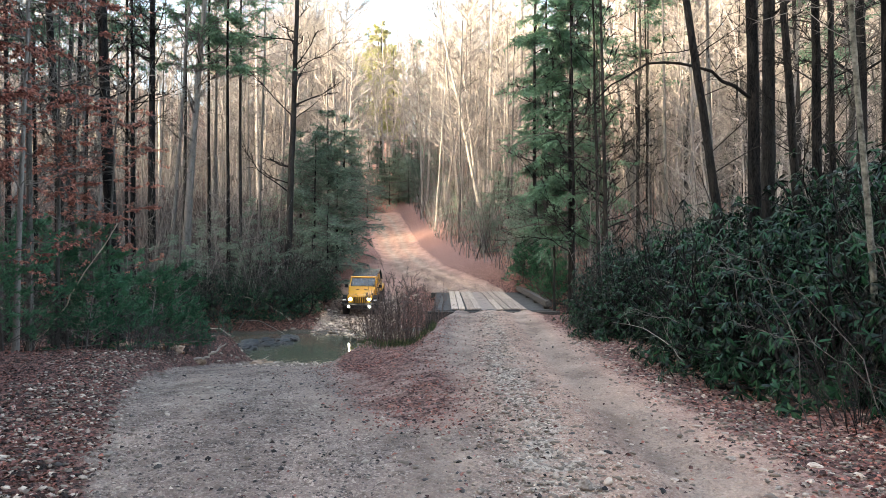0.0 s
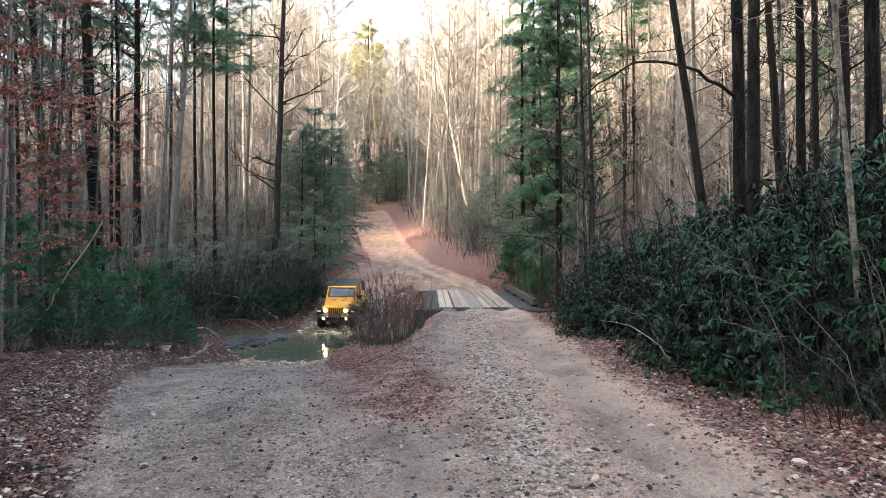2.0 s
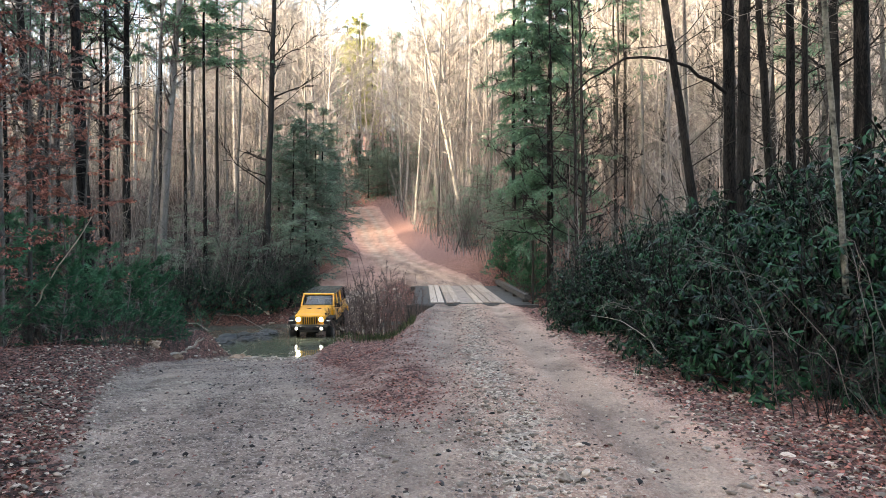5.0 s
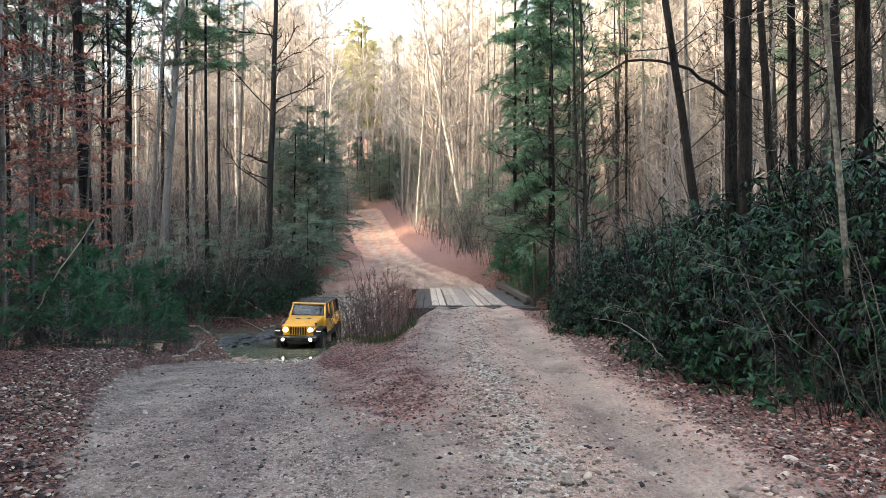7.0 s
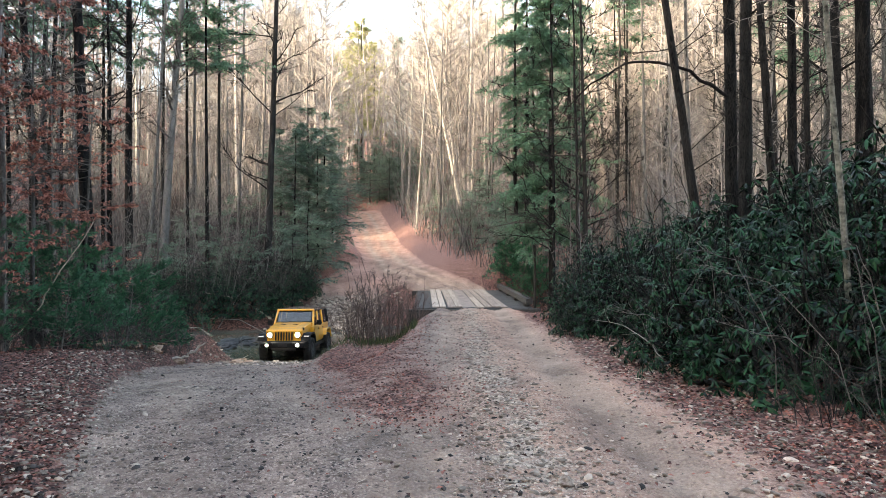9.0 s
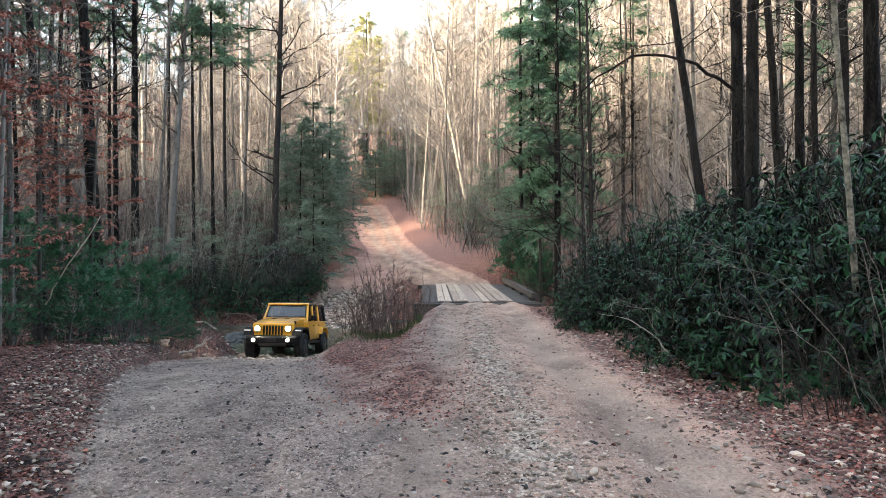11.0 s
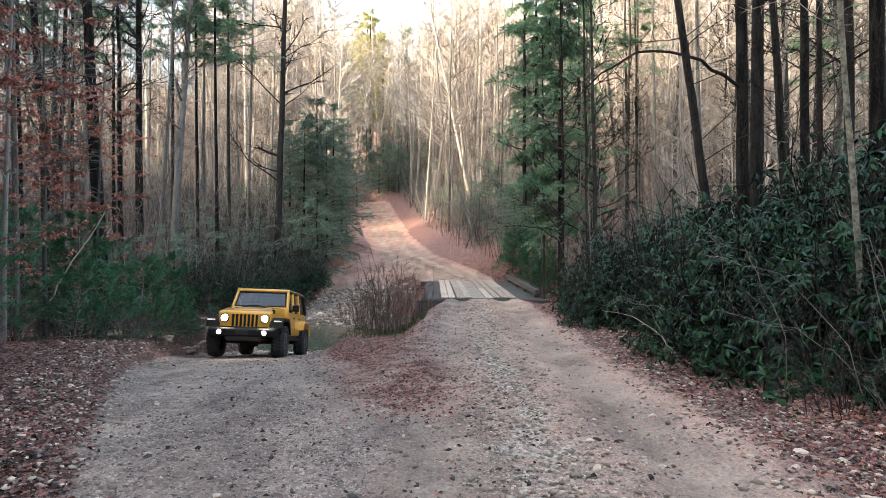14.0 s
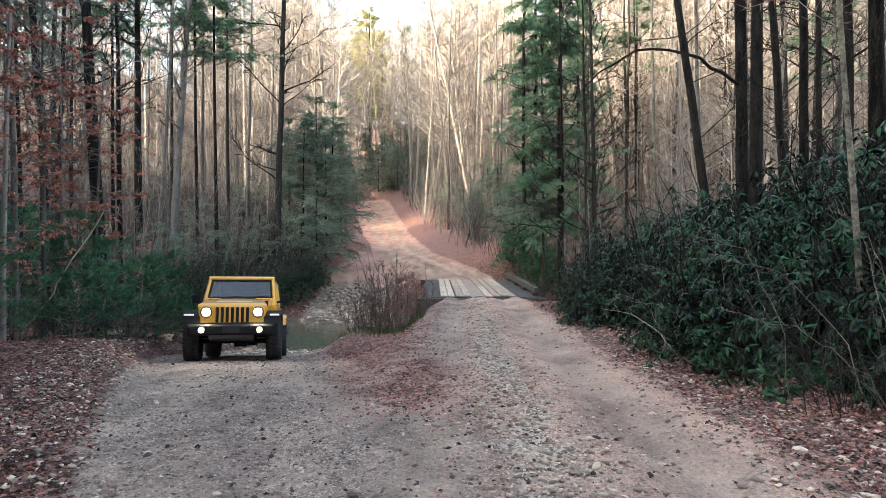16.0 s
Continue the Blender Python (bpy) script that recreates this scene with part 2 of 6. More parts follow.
TWIG = surface("twig", (0.075, 0.068, 0.062), (0.22, 0.20, 0.185), 3, 0.9, 0, 20, spread=0.3, island=0.25)
# paler than TWIG: brightness of the lit hillside put into the colour
FAR_LIT_TWIG = surface("far_lit_twig", (0.20, 0.180, 0.165), (0.44, 0.395, 0.36), 0.12, 0.9, 0, 1.5, island=0.5)
# darker copy of TWIG: the creek bank's shadow put into the colour
SHADED_TWIG = surface("shaded_twig", (0.007, 0.007, 0.007), (0.100, 0.094, 0.088), 3, 0.9, 0, 20, spread=0.3, island=0.5)
UNDERGROWTH = surface("understory_twig", (0.046, 0.044, 0.042), (0.25, 0.235, 0.22), 0.5, 0.9, 0, 6, island=0.7)
LICHEN = surface("lichen_spotted_bark", (0.025, 0.027, 0.022), (0.29, 0.29, 0.24), 9, 0.92, 0.6, 24)
BRUSH = surface("dry_brush", (0.040, 0.029, 0.026), (0.185, 0.130, 0.110), 3, 0.9, 0, 20, island=0.45)
HEMLOCK = surface("hemlock_needles", (0.034, 0.100, 0.064), (0.155, 0.310, 0.195), 2.5, 0.6, 0, 14, spread=0.2, island=0.5, thin=0.3)
# copy of HEMLOCK lightened to offset the shade inside the crowns
BRIGHTENED_HEMLOCK = surface("brightened_hemlock_needles", (0.080, 0.150, 0.112), (0.28, 0.40, 0.30), 1.2, 0.65, 0, 9, spread=0.3, island=0.6, thin=0.5)
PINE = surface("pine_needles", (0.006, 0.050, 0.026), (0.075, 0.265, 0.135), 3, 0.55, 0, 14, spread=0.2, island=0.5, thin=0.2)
# lit copy of PINE: low sun painted in as pale yellow-green
PINE_LIT = surface("sunlit_pine_needles", (0.24, 0.27, 0.10), (0.46, 0.45, 0.19), 1.5, 0.6, 0, 9, island=0.5, thin=0.45)
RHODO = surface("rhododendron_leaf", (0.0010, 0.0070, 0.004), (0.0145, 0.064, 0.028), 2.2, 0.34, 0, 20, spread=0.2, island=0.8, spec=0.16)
BEECH = surface("dry_beech_leaf", (0.15, 0.045, 0.036), (0.60, 0.275, 0.215), 3, 0.7, 0, 20, island=0.7, thin=0.35)
# one leaf litter in two tones: darkened for tree shade, lightened for open light
LITTER = surface("fallen_leaf", (0.016, 0.007, 0.006), (0.25, 0.098, 0.078), 2, 0.75, 0, 20, island=0.9, thin=0.1)
LIT_DRY_LITTER = surface("lit_dry_leaf", (0.055, 0.019, 0.015), (0.44, 0.165, 0.124), 2, 0.75, 0, 20, island=0.9, thin=0.1)
GRASS = surface("creek_grass", (0.03, 0.05, 0.018), (0.10, 0.12, 0.045), 3, 0.7, 0, 20, island=0.6, thin=0.2)
ROCK = surface("grey_rock", (0.20, 0.157, 0.128), (0.64, 0.525, 0.43), 2.5, 0.85, 0.6, 24, spread=0.5, island=0.8)
ROCK_DARK = surface("wet_dark_rock", (0.005, 0.006, 0.007), (0.040, 0.043, 0.045), 3.5, 0.45, 0.6, 24, spread=0.4)
CLOD = surface("dark_clod", (0.022, 0.020, 0.020), (0.095, 0.085, 0.082), 3, 0.9, 0.5, 24, island=0.8)
ROCK_RED = surface("reddish_rock", (0.20, 0.12, 0.08), (0.46, 0.32, 0.23), 3, 0.85, 0.6, 24, spread=0.4)
PLANK = surface("weathered_plank", (0.26, 0.205, 0.17), (0.54, 0.45, 0.38), 1.6, 0.85, 0.5, 30, spread=0.25, stretch=(8, 0.7, 8))
DIRT = surface("packed_dirt", (0.17, 0.14, 0.125), (0.40, 0.33, 0.29), 3, 0.95, 0.6, 50)
DECK = surface("tarred_deck", (0.020, 0.020, 0.021), (0.075, 0.074, 0.072), 2, 0.85, 0.4, 30)
BEAM = surface("old_timber_beam", (0.014, 0.013, 0.012), (0.085, 0.075, 0.066), 3, 0.9, 0.6, 30, stretch=(6, 0.8, 6))
REDWOOD = surface("rotting_red_wood", (0.12, 0.055, 0.032), (0.42, 0.23, 0.14), 3, 0.9, 0.6, 25)
DEADWOOD = surface("barkless_dead_wood", (0.30, 0.25, 0.20), (0.58, 0.50, 0.42), 3, 0.8, 0.4, 25)


# ---- mesh helpers ----
class Geo:
    """Collects vertices and faces of one mesh."""

    def __init__(self):
        self.v, self.f, self.n = [], [], 0

    def add(self, verts, faces):
        self.v.append(np.asarray(verts, float).reshape(-1, 3))
        self.f.append(np.asarray(faces, int) + self.n)
        self.n += len(self.v[-1])
        return self

    def tube(self, pts, radii, sides=6):
        pts, radii = np.asarray(pts, float), np.asarray(radii, float)
        t = np.gradient(pts, axis=0)
        t /= np.linalg.norm(t, axis=1)[:, None] + 1e-9
        ref = np.array((0, 0, 1.0)) if abs(t[:, 2]).mean() < 0.8 else np.array((1.0, 0, 0))
        u = np.cross(t, ref)
        u /= np.linalg.norm(u, axis=1)[:, None] + 1e-9
        w = np.cross(t, u)
        a = np.linspace(0, 2 * np.pi, sides, endpoint=False)
        ring = np.cos(a)[None, :, None] * u[:, None] + np.sin(a)[None, :, None] * w[:, None]
        v = pts[:, None] + ring * radii[:, None, None]
        k, i = np.meshgrid(np.arange(len(pts) - 1), np.arange(sides), indexing="ij")
        j = (i + 1) % sides
        f = np.stack([k * sides + i, k * sides + j, (k + 1) * sides + j, (k + 1) * sides + i], -1).reshape(-1, 4)
        return self.add(v, f)

    def sticks(self, a, b, r0, r1):
        """Many three-sided tapered sticks at once."""
        a, b = np.asarray(a, float).reshape(-1, 3), np.asarray(b, float).reshape(-1, 3)
        n = len(a)
        r0, r1 = np.broadcast_to(r0, n), np.broadcast_to(r1, n)
        d = b - a
        d /= np.linalg.norm(d, axis=1)[:, None] + 1e-9
        u = np.cross(d, np.array((0.31, 0.52, 0.79)))
        u /= np.linalg.norm(u, axis=1)[:, None] + 1e-9
        w = np.cross(d, u)
        v = np.zeros((n, 6, 3))
        for k in range(3):
            o = math.cos(2.0944 * k) * u + math.sin(2.0944 * k) * w
            v[:, k], v[:, 3 + k] = a + o * r0[:, None], b + o * r1[:, None]
        base = np.array([[0, 1, 4, 3], [1, 2, 5, 4], [2, 0, 3, 5]])
        return self.add(v, (np.arange(n)[:, None, None] * 6 + base).reshape(-1, 4))

    def slivers(self, a, b, r):
        """Many twigs too fine to have sides, one face each."""
        a, b = np.asarray(a, float).reshape(-1, 3), np.asarray(b, float).reshape(-1, 3)
        n = len(a)
        d = b - a
        u = np.cross(d, np.array((0.21, 0.92, 0.33)))
        u /= np.linalg.norm(u, axis=1)[:, None] + 1e-9
        u = u * np.broadcast_to(r, n)[:, None]
        return self.add(np.stack([a - u, a + u, b], 1), np.arange(n * 3).reshape(-1, 3))

    def blades(self, p, d, up, length, width, fold=0.25, droop=0.0):
        """Many folded leaves or needles: base p, along d, facing up."""
        p, d, up = (np.asarray(q, float).reshape(-1, 3) for q in (p, d, up))
        n = len(p)
        length, width = np.broadcast_to(length, n)[:, None], np.broadcast_to(width, n)[:, None]
        d = d / (np.linalg.norm(d, axis=1)[:, None] + 1e-9)
        s = np.cross(d, up)
        s /= np.linalg.norm(s, axis=1)[:, None] + 1e-9
        nn = np.cross(s, d)
        mid = p + d * length * 0.5
        v = np.stack([p, mid + s * width / 2 + nn * width * fold, p + d * length - nn * length * droop, mid - s * width / 2 + nn * width * fold], 1)
        f = (np.arange(n)[:, None, None] * 4 + np.array([[0, 1, 2], [0, 2, 3]])).reshape(-1, 3)
        return self.add(v, f)

    def leaves(self, p, d, up, length, width, droop=0.1):
        """Many long oval leaves, bent along their length."""
        p, d, up = (np.asarray(q, float).reshape(-1, 3) for q in (p, d, up))
        n = len(p)
        length, width = np.broadcast_to(length, n)[:, None], np.broadcast_to(width, n)[:, None]
        d = d / (np.linalg.norm(d, axis=1)[:, None] + 1e-9)
        s = np.cross(d, up)
        s /= np.linalg.norm(s, axis=1)[:, None] + 1e-9
        nn = np.cross(s, d)
        a, b = p + d * length * 0.34 + nn * width * 0.12, p + d * length * 0.76 - nn * length * droop * 0.4
        v = np.stack([p, a + s * width * 0.48, b + s * width * 0.42, p + d * length - nn * length * droop, b - s * width * 0.42, a - s * width * 0.48], 1)
        f = np.array([[0, 1, 5], [1, 2, 4], [1, 4, 5], [2, 3, 4]])
        return self.add(v, (np.arange(n)[:, None, None] * 6 + f).reshape(-1, 3))

    def merge(self, other, m):
        """Adds another collection, moved by the 4 x 4 array m."""
        for v, f in zip(other[0], other[1]):
            self.add(v @ m[:3, :3].T + m[:3, 3], f)
        return self

    def pieces(self):
        """The collection in at most two arrays: its quads and its triangles."""
        out_v = np.concatenate(self.v)
        quads = [f for f in self.f if f.shape[1] == 4]
        tris = [f for f in self.f if f.shape[1] == 3]
        allf = []
        if quads:
            q = np.concatenate(quads)
            allf += [q[:, [0, 1, 2]], q[:, [0, 2, 3]]]
        allf += tris
        return [out_v], [np.concatenate(allf)]

    def mesh(self, name, mat, smooth=False):
        me = bpy.data.meshes.new(name)
        v = np.concatenate(self.v)
        loops = np.concatenate([f.ravel() for f in self.f])
        total = np.concatenate([np.full(len(f), f.shape[1]) for f in self.f])
        me.vertices.add(len(v))
        me.vertices.foreach_set("co", v.ravel())
        me.loops.add(len(loops))
        me.loops.foreach_set("vertex_index", loops)
        me.polygons.add(len(total))
        me.polygons.foreach_set("loop_start", np.concatenate([[0], np.cumsum(total)[:-1]]))
        me.polygons.foreach_set("loop_total", total)
        if smooth:
            me.polygons.foreach_set("use_smooth", np.ones(len(total), bool))
        me.update(calc_edges=True)
        me.validate()
        me.materials.append(mat)
        return me


def thing(name, m=None, label="", category="", group="", kind=""):
    """An Empty at the base of a thing of several parts."""
    ob = new(name)
    ob.matrix_basis = m or Matrix()
    return tagged(ob, label, category, group, kind)


def part(name, geo, mat, parent, label="", smooth=False):
    """One mesh object under a thing or a part."""
    if isinstance(geo, Geo):
        me = geo.mesh(name, mat, smooth)
    else:
        me = bpy.data.meshes.new(name)
        geo.to_mesh(me)
        geo.free()
        me.materials.append(mat)
        if smooth:
            for p in me.polygons:
                p.use_smooth = True
    ob = new(name, me)
    ob.parent = parent
    return tagged(ob, label)


def box(x0, x1, y0, y1, z0, z1, bevel=0.0, seg=2, bm=None):
    bm = bm or bmesh.new()
    r = bmesh.ops.create_cube(bm, size=1.0, matrix=Matrix.Translation(((x0 + x1) / 2, (y0 + y1) / 2, (z0 + z1) / 2)) @ Matrix.Diagonal((x1 - x0, y1 - y0, z1 - z0, 1)))
    if bevel:
        edges = list({e for v in r["verts"] for e in v.link_edges})
        bmesh.ops.bevel(bm, geom=edges, offset=bevel, segments=seg, affect="EDGES", profile=0.6)
    return bm


def prism(profile, x0, x1, bevel=0.0, bm=None, taper=None):
    """A side outline of (y, z) points drawn out across x; taper shifts x at each point."""
    bm = bm or bmesh.new()
    taper = taper or [0.0] * len(profile)
    a = [bm.verts.new((x0 + t, y, z)) for (y, z), t in zip(profile, taper)]
    b = [bm.verts.new((x1 - t, y, z)) for (y, z), t in zip(profile, taper)]
    faces = [bm.faces.new(a), bm.faces.new(b[::-1])]
    for i in range(len(a)):
        j = (i + 1) % len(a)
        faces.append(bm.faces.new((a[j], a[i], b[i], b[j])))
    bmesh.ops.recalc_face_normals(bm, faces=faces)
    if bevel:
        bmesh.ops.bevel(bm, geom=list({e for f in faces for e in f.edges}), offset=bevel, segments=2, affect="EDGES", profile=0.6)
    return bm


def disc(cx, cy, cz, radius, depth, axis="y", seg=24, bm=None, r2=None):
    bm = bm or bmesh.new()
    turn = {"y": pose(0, 0, 0, 90, 0, 0), "x": pose(0, 0, 0, 0, 90, 0), "z": Matrix()}[axis]
    bmesh.ops.create_cone(bm, cap_ends=True, segments=seg, radius1=radius, radius2=radius if r2 is None else r2, depth=depth, matrix=Matrix.Translation((cx, cy, cz)) @ turn)
    return bm


# ---- the lie of the land ----
WATER_Z = -2.43


def step(a, b, x):
    t = np.clip((x - a) / (b - a), 0, 1)
    return t * t * (3 - 2 * t)


def road_x(y):
    return np.interp(y, [-60, 0, 5, 10, 20, 27, 37, 42, 48, 60, 70, 80, 88, 94, 102], [-1, 0.7, 0.95, 1.05, 1.6, 1.95, 1.95, 0.2, -2.0, -4.0, -5.3, -6.6, -7.7, -9.5, -15])


def road_z(y):
    return np.interp(y, [-60, -20, 0, 5, 10, 20, 27, 38, 48, 60, 70, 80, 90, 102], [2.5, 0.4, 0.05, 0, -0.22, -0.58, -0.8, -0.8, 0.38, 1.6, 3.05, 4.6, 6.1, 7.2])


def ford_x(y):
    return np.interp(y, [0, 4, 8, 13, 16, 19.4, 24, 28, 32, 36, 45, 51], [0.1, -0.4, -2.02, -3.8, -4.5, -4.9, -4.95, -4.9, -4.65, -4.4, -4.3, -3.4])


def ford_z(y):
    return np.interp(y, [0, 5, 8, 13.2, 16, 19.4, 21, 24.4, 28, 30, 33, 36, 40, 45, 50], [0.05, 0, -0.28, -0.80, -1.21, -1.70, -1.98, -2.46, -2.66, -2.60, -2.37, -2.05, -1.40, -0.45, 0.6])


def creek_y(x):
    return np.interp(x, [-60, -25, -14, -8, -3, 3, 10, 40], [22, 26, 27.5, 29, 29.6, 32, 33, 36])


def creek_w(x):
    return np.interp(x, [-14, -8, -3, 3], [2.6, 3.6, 3.8, 3.2])


def wave(x, y):
    """Smooth unevenness of the ground."""
    return (np.sin(x * 0.9 + 1.3 * np.sin(y * 0.37)) * np.cos(y * 0.8 + np.sin(x * 0.5)) * 0.5 + np.sin(x * 2.3 + y * 1.1) * np.sin(y * 1.9 - x * 0.6) * 0.22 + np.sin(x * 5.1 - y * 3.7) * np.sin(y * 4.3 + x * 2.1) * 0.08)


def road_weight(x, y):
    return 1 - step(1.35, 2.7 + 0.02 * np.maximum(y - 30, 0), np.abs(x - road_x(y)))


def ford_weight(x, y):
    return (1 - step(1.4, np.where(x < ford_x(y), 2.3, 2.8), np.abs(x - ford_x(y)))) * (1 - step(48, 53, y))


def height(x, y):
    x, y = np.asarray(x, float), np.asarray(y, float)
    near = np.interp(y, [-30, -10, 0, 10, 18, 24, 30], [1.5, 0.3, 0.15, -0.2, -0.65, -1.0, -1.2])
    near = near + 0.10 * np.clip(x - 3.2, 0, 30) + 0.03 * np.clip(-7 - x, 0, 30)
    near = near - 0.55 * np.exp(-((x + 1.7) / 1.9) ** 2) * step(9, 17, y) - 0.40 * step(13, 19, y) * step(-4.5, -6.0, x)
    off = np.abs(x - road_x(np.clip(y, 38, 90)))
    far = np.interp(y, [30, 33, 36, 40, 45, 60, 80, 90, 110, 150, 200, 300, 500], [-1.4, -1.3, -1.0, -0.3, 0.6, 2.2, 5.2, 7.2, 11.5, 23, 40, 62, 70])
    far = far - 0.7 * np.exp(-((x + 1.2) / 2.2) ** 2) * (1 - step(38, 43, y))
    far = far + step(38, 60, y) * 0.17 * np.clip(off - 3, 0, 60)
    mid = creek_y(x)
    z = near * (1 - step(-2, 2, y - mid)) + far * step(-2, 2, y - mid)
    z = z + wave(x, y) * 0.16
    bank = -2.8 + np.clip(np.abs(y - mid) - creek_w(x) + 0.4 * wave(x * 1.7, y * 1.7), 0, 50) * 0.62
    z = np.minimum(z, bank)
    wr = road_weight(x, y) * np.where((y > 27.1) & (y < 37.9), 0, 1) * (1 - step(92, 100, y))
    rut = -0.07 * (y < 42) * np.exp(-((np.abs(x - road_x(y)) - 0.8) / 0.28) ** 2) + 0.02 * wave(x * 2, y * 2) * (y < 42)
    z = z * (1 - wr) + (road_z(y) + rut) * wr
    wf = ford_weight(x, y) * step(0, 5, y)
    z = z * (1 - wf) + (np.minimum(ford_z(y), 9) + 0.025 * wave(x * 2, y * 2)) * wf
    wj = np.exp(-((x + 1.6) / 2.4) ** 2) * step(37, 42, y) * (1 - step(49, 53, y)) * (1 - np.maximum(wr, wf))
    z = z * (1 - wj) + (0.5 * road_z(y) + 0.5 * ford_z(y)) * wj
    # rises behind and to the left, mostly unseen, added to block low sun and sky
    behind = 34 * step(-12, -55, y)
    left = 46 * step(-20, -72, x + 4 * np.sin(y * 0.05)) * (1 - 0.85 * step(0, 41, y))
    return z + np.maximum(behind, left)


def h(x, y):
    return float(height(x, y))


def ground_sheet():
    def axis(knots):
        out = []
        for (a, b, s) in knots:
            out += list(np.arange(a, b, s))
        return np.array(out + [knots[-1][1]])
    ys = axis([(-400, -100, 30), (-100, -20, 4), (-20, 2, 1), (2, 9, 0.06), (9, 16, 0.10), (16, 40, 0.2), (40, 60, 0.35), (60, 110, 0.5), (110, 200, 4), (200, 500, 25), (500, 1500, 250)])
    xs = axis([(-900, -200, 175), (-200, -60, 14), (-60, -20, 1.6), (-20, -9, 0.35), (-9, 6, 0.085), (6, 16, 0.3), (16, 60, 1.6), (60, 200, 14), (200, 900, 175)])
    X, Y = np.meshgrid(xs, ys)
    Z = height(X, Y)
    rng = np.random.default_rng(3)
    Z = Z + (rng.random(Z.shape) - 0.5) * 0.034 * ((np.abs(X) < 12) & (Y > 2) & (Y < 40))
    wr, wf = road_weight(X, Y), ford_weight(X, Y)
    dirt = np.maximum(wr * (1 - step(90, 97, Y)), wf)
    dirt = np.maximum(dirt, np.exp(-((X + 1.6) / 2.4) ** 2) * step(38, 42, Y) * (1 - step(49, 53, Y)))
    # leaves on the strip between ford and road, thinning towards the fork
    litter = 1 - step(0.35, 0.9, dirt)
    litter = np.maximum(litter, (1 - step(0.75, 0.995, dirt)) * (X < ford_x(Y)) * step(10, 14, Y) * (Y < 26))
    fork = np.exp(-((X - (ford_x(Y) + road_x(Y)) / 2 - 0.25) / (0.3 + 0.075 * np.clip(Y, 0, 24))) ** 2) * step(4.5, 9, Y) * (1 - step(23, 26, Y))
    litter = np.maximum(litter, 0.62 * fork)
    litter = np.clip(litter + 0.18 * np.exp(-((X - road_x(Y) - 0.35) / 0.3) ** 2) * step(9, 13, Y), 0, 1)
    litter = np.clip(litter + 0.55 * step(1.1, 1.9, X - road_x(Y)) * (Y < 27), 0, 1)
    gravel = 0.55 * np.exp(-((X - road_x(Y) + 0.15) / 0.42) ** 2) * (Y < 27) + 0.55 * np.exp(-((X - ford_x(Y)) / 3.0) ** 2) * (Y > 33) * (Y < 41)
    gravel = gravel + 0.28 * np.exp(-((X - road_x(Y) - 2.2) / 0.8) ** 2) * (Y < 14) + 0.25 * np.exp(-((X - ford_x(Y) + 2.3) / 0.5) ** 2) * (Y < 11)
    gravel = np.clip(gravel + (0.30 + 0.12 * wave(X * 0.9, Y * 0.5)) * wf * (Y < 30) * step(4, 9, Y), 0, 1)
    litter = np.clip(litter + 0.35 * step(1.5, 2.6, np.abs(X - road_x(Y))) * step(40, 46, Y), 0, 1)
    ur, uf = np.abs(X - road_x(Y)), np.abs(X - ford_x(Y))
    worn = np.maximum(np.exp(-((ur - 0.95) / 0.42) ** 2), np.exp(-((uf - 0.85) / 0.36) ** 2) * (0.7 + 0.3 * np.sin(Y * 1.1 + X))) * (Y < 30)
    worn = worn + 0.55 * np.exp(-((X - ford_x(Y) + 1.7) / 0.5) ** 2) * (Y < 12)
    ruts = (np.exp(-((np.abs(X - road_x(Y) + 0.1 * np.sin(Y * 0.15)) - 0.72) / 0.30) ** 2) + 0.6 * np.exp(-((X - road_x(Y) - 1.7) / 0.22) ** 2)) * step(36, 44, Y)
    wet = 1 - step(WATER_Z - 0.02, WATER_Z + 0.22, Z)
    wet = np.clip(wet, 0, 1)
    ny, nx = X.shape
    k, i = np.meshgrid(np.arange(ny - 1), np.arange(nx - 1), indexing="ij")
    quads = np.stack([k * nx + i, k * nx + i + 1, (k + 1) * nx + i + 1, (k + 1) * nx + i], -1).reshape(-1, 4)
    V = np.stack([X, Y, Z], -1).reshape(-1, 3)
    # alpha: browner on the near road, painted brightly lit beyond the bridge
    C = np.stack([litter, gravel, wet, 0.06 + 0.27 * step(-1.6, 0.2, X - road_x(Y)) * (Y < 34) + 0.78 * step(34, 58, Y)], -1).reshape(-1, 4)
    # blue marks the far shoulders and leaf strips painted lighter
    T = np.stack([np.clip(worn, 0, 1), np.clip(ruts, 0, 1), np.maximum(step(0.9, 2.3, ur) * step(37, 46, Y) * step(-9, -4, X - road_x(Y)), np.maximum(0.45 * (litter > 0.3) * fork, 0.4 * step(1.0, 1.8, X - road_x(Y)) * (Y < 27))), 1 + 0 * X], -1).reshape(-1, 4)
    on_road = (dirt.ravel()[quads].mean(1) > 0.5) & (Y.ravel()[quads].mean(1) > -60)
    for name, sel, label in (("ground", ~on_road, "forest floor under reddish brown fallen leaves"), ("road", on_road, "packed grey dirt track with loose gravel and ruts")):
        q = quads[sel]
        used = np.unique(q)
        remap = np.zeros(len(V), int)
        remap[used] = np.arange(len(used))
        g = Geo().add(V[used], remap[q])
        me = g.mesh(name, GROUND, True)
        a = me.color_attributes.new("cover", "FLOAT_COLOR", "POINT")
        a.data.foreach_set("color", C[used].ravel())
        a = me.color_attributes.new("track", "FLOAT_COLOR", "POINT")
        a.data.foreach_set("color", T[used].ravel())
        tagged(new(name, me), label, name, kind="structure")


ground_sheet()


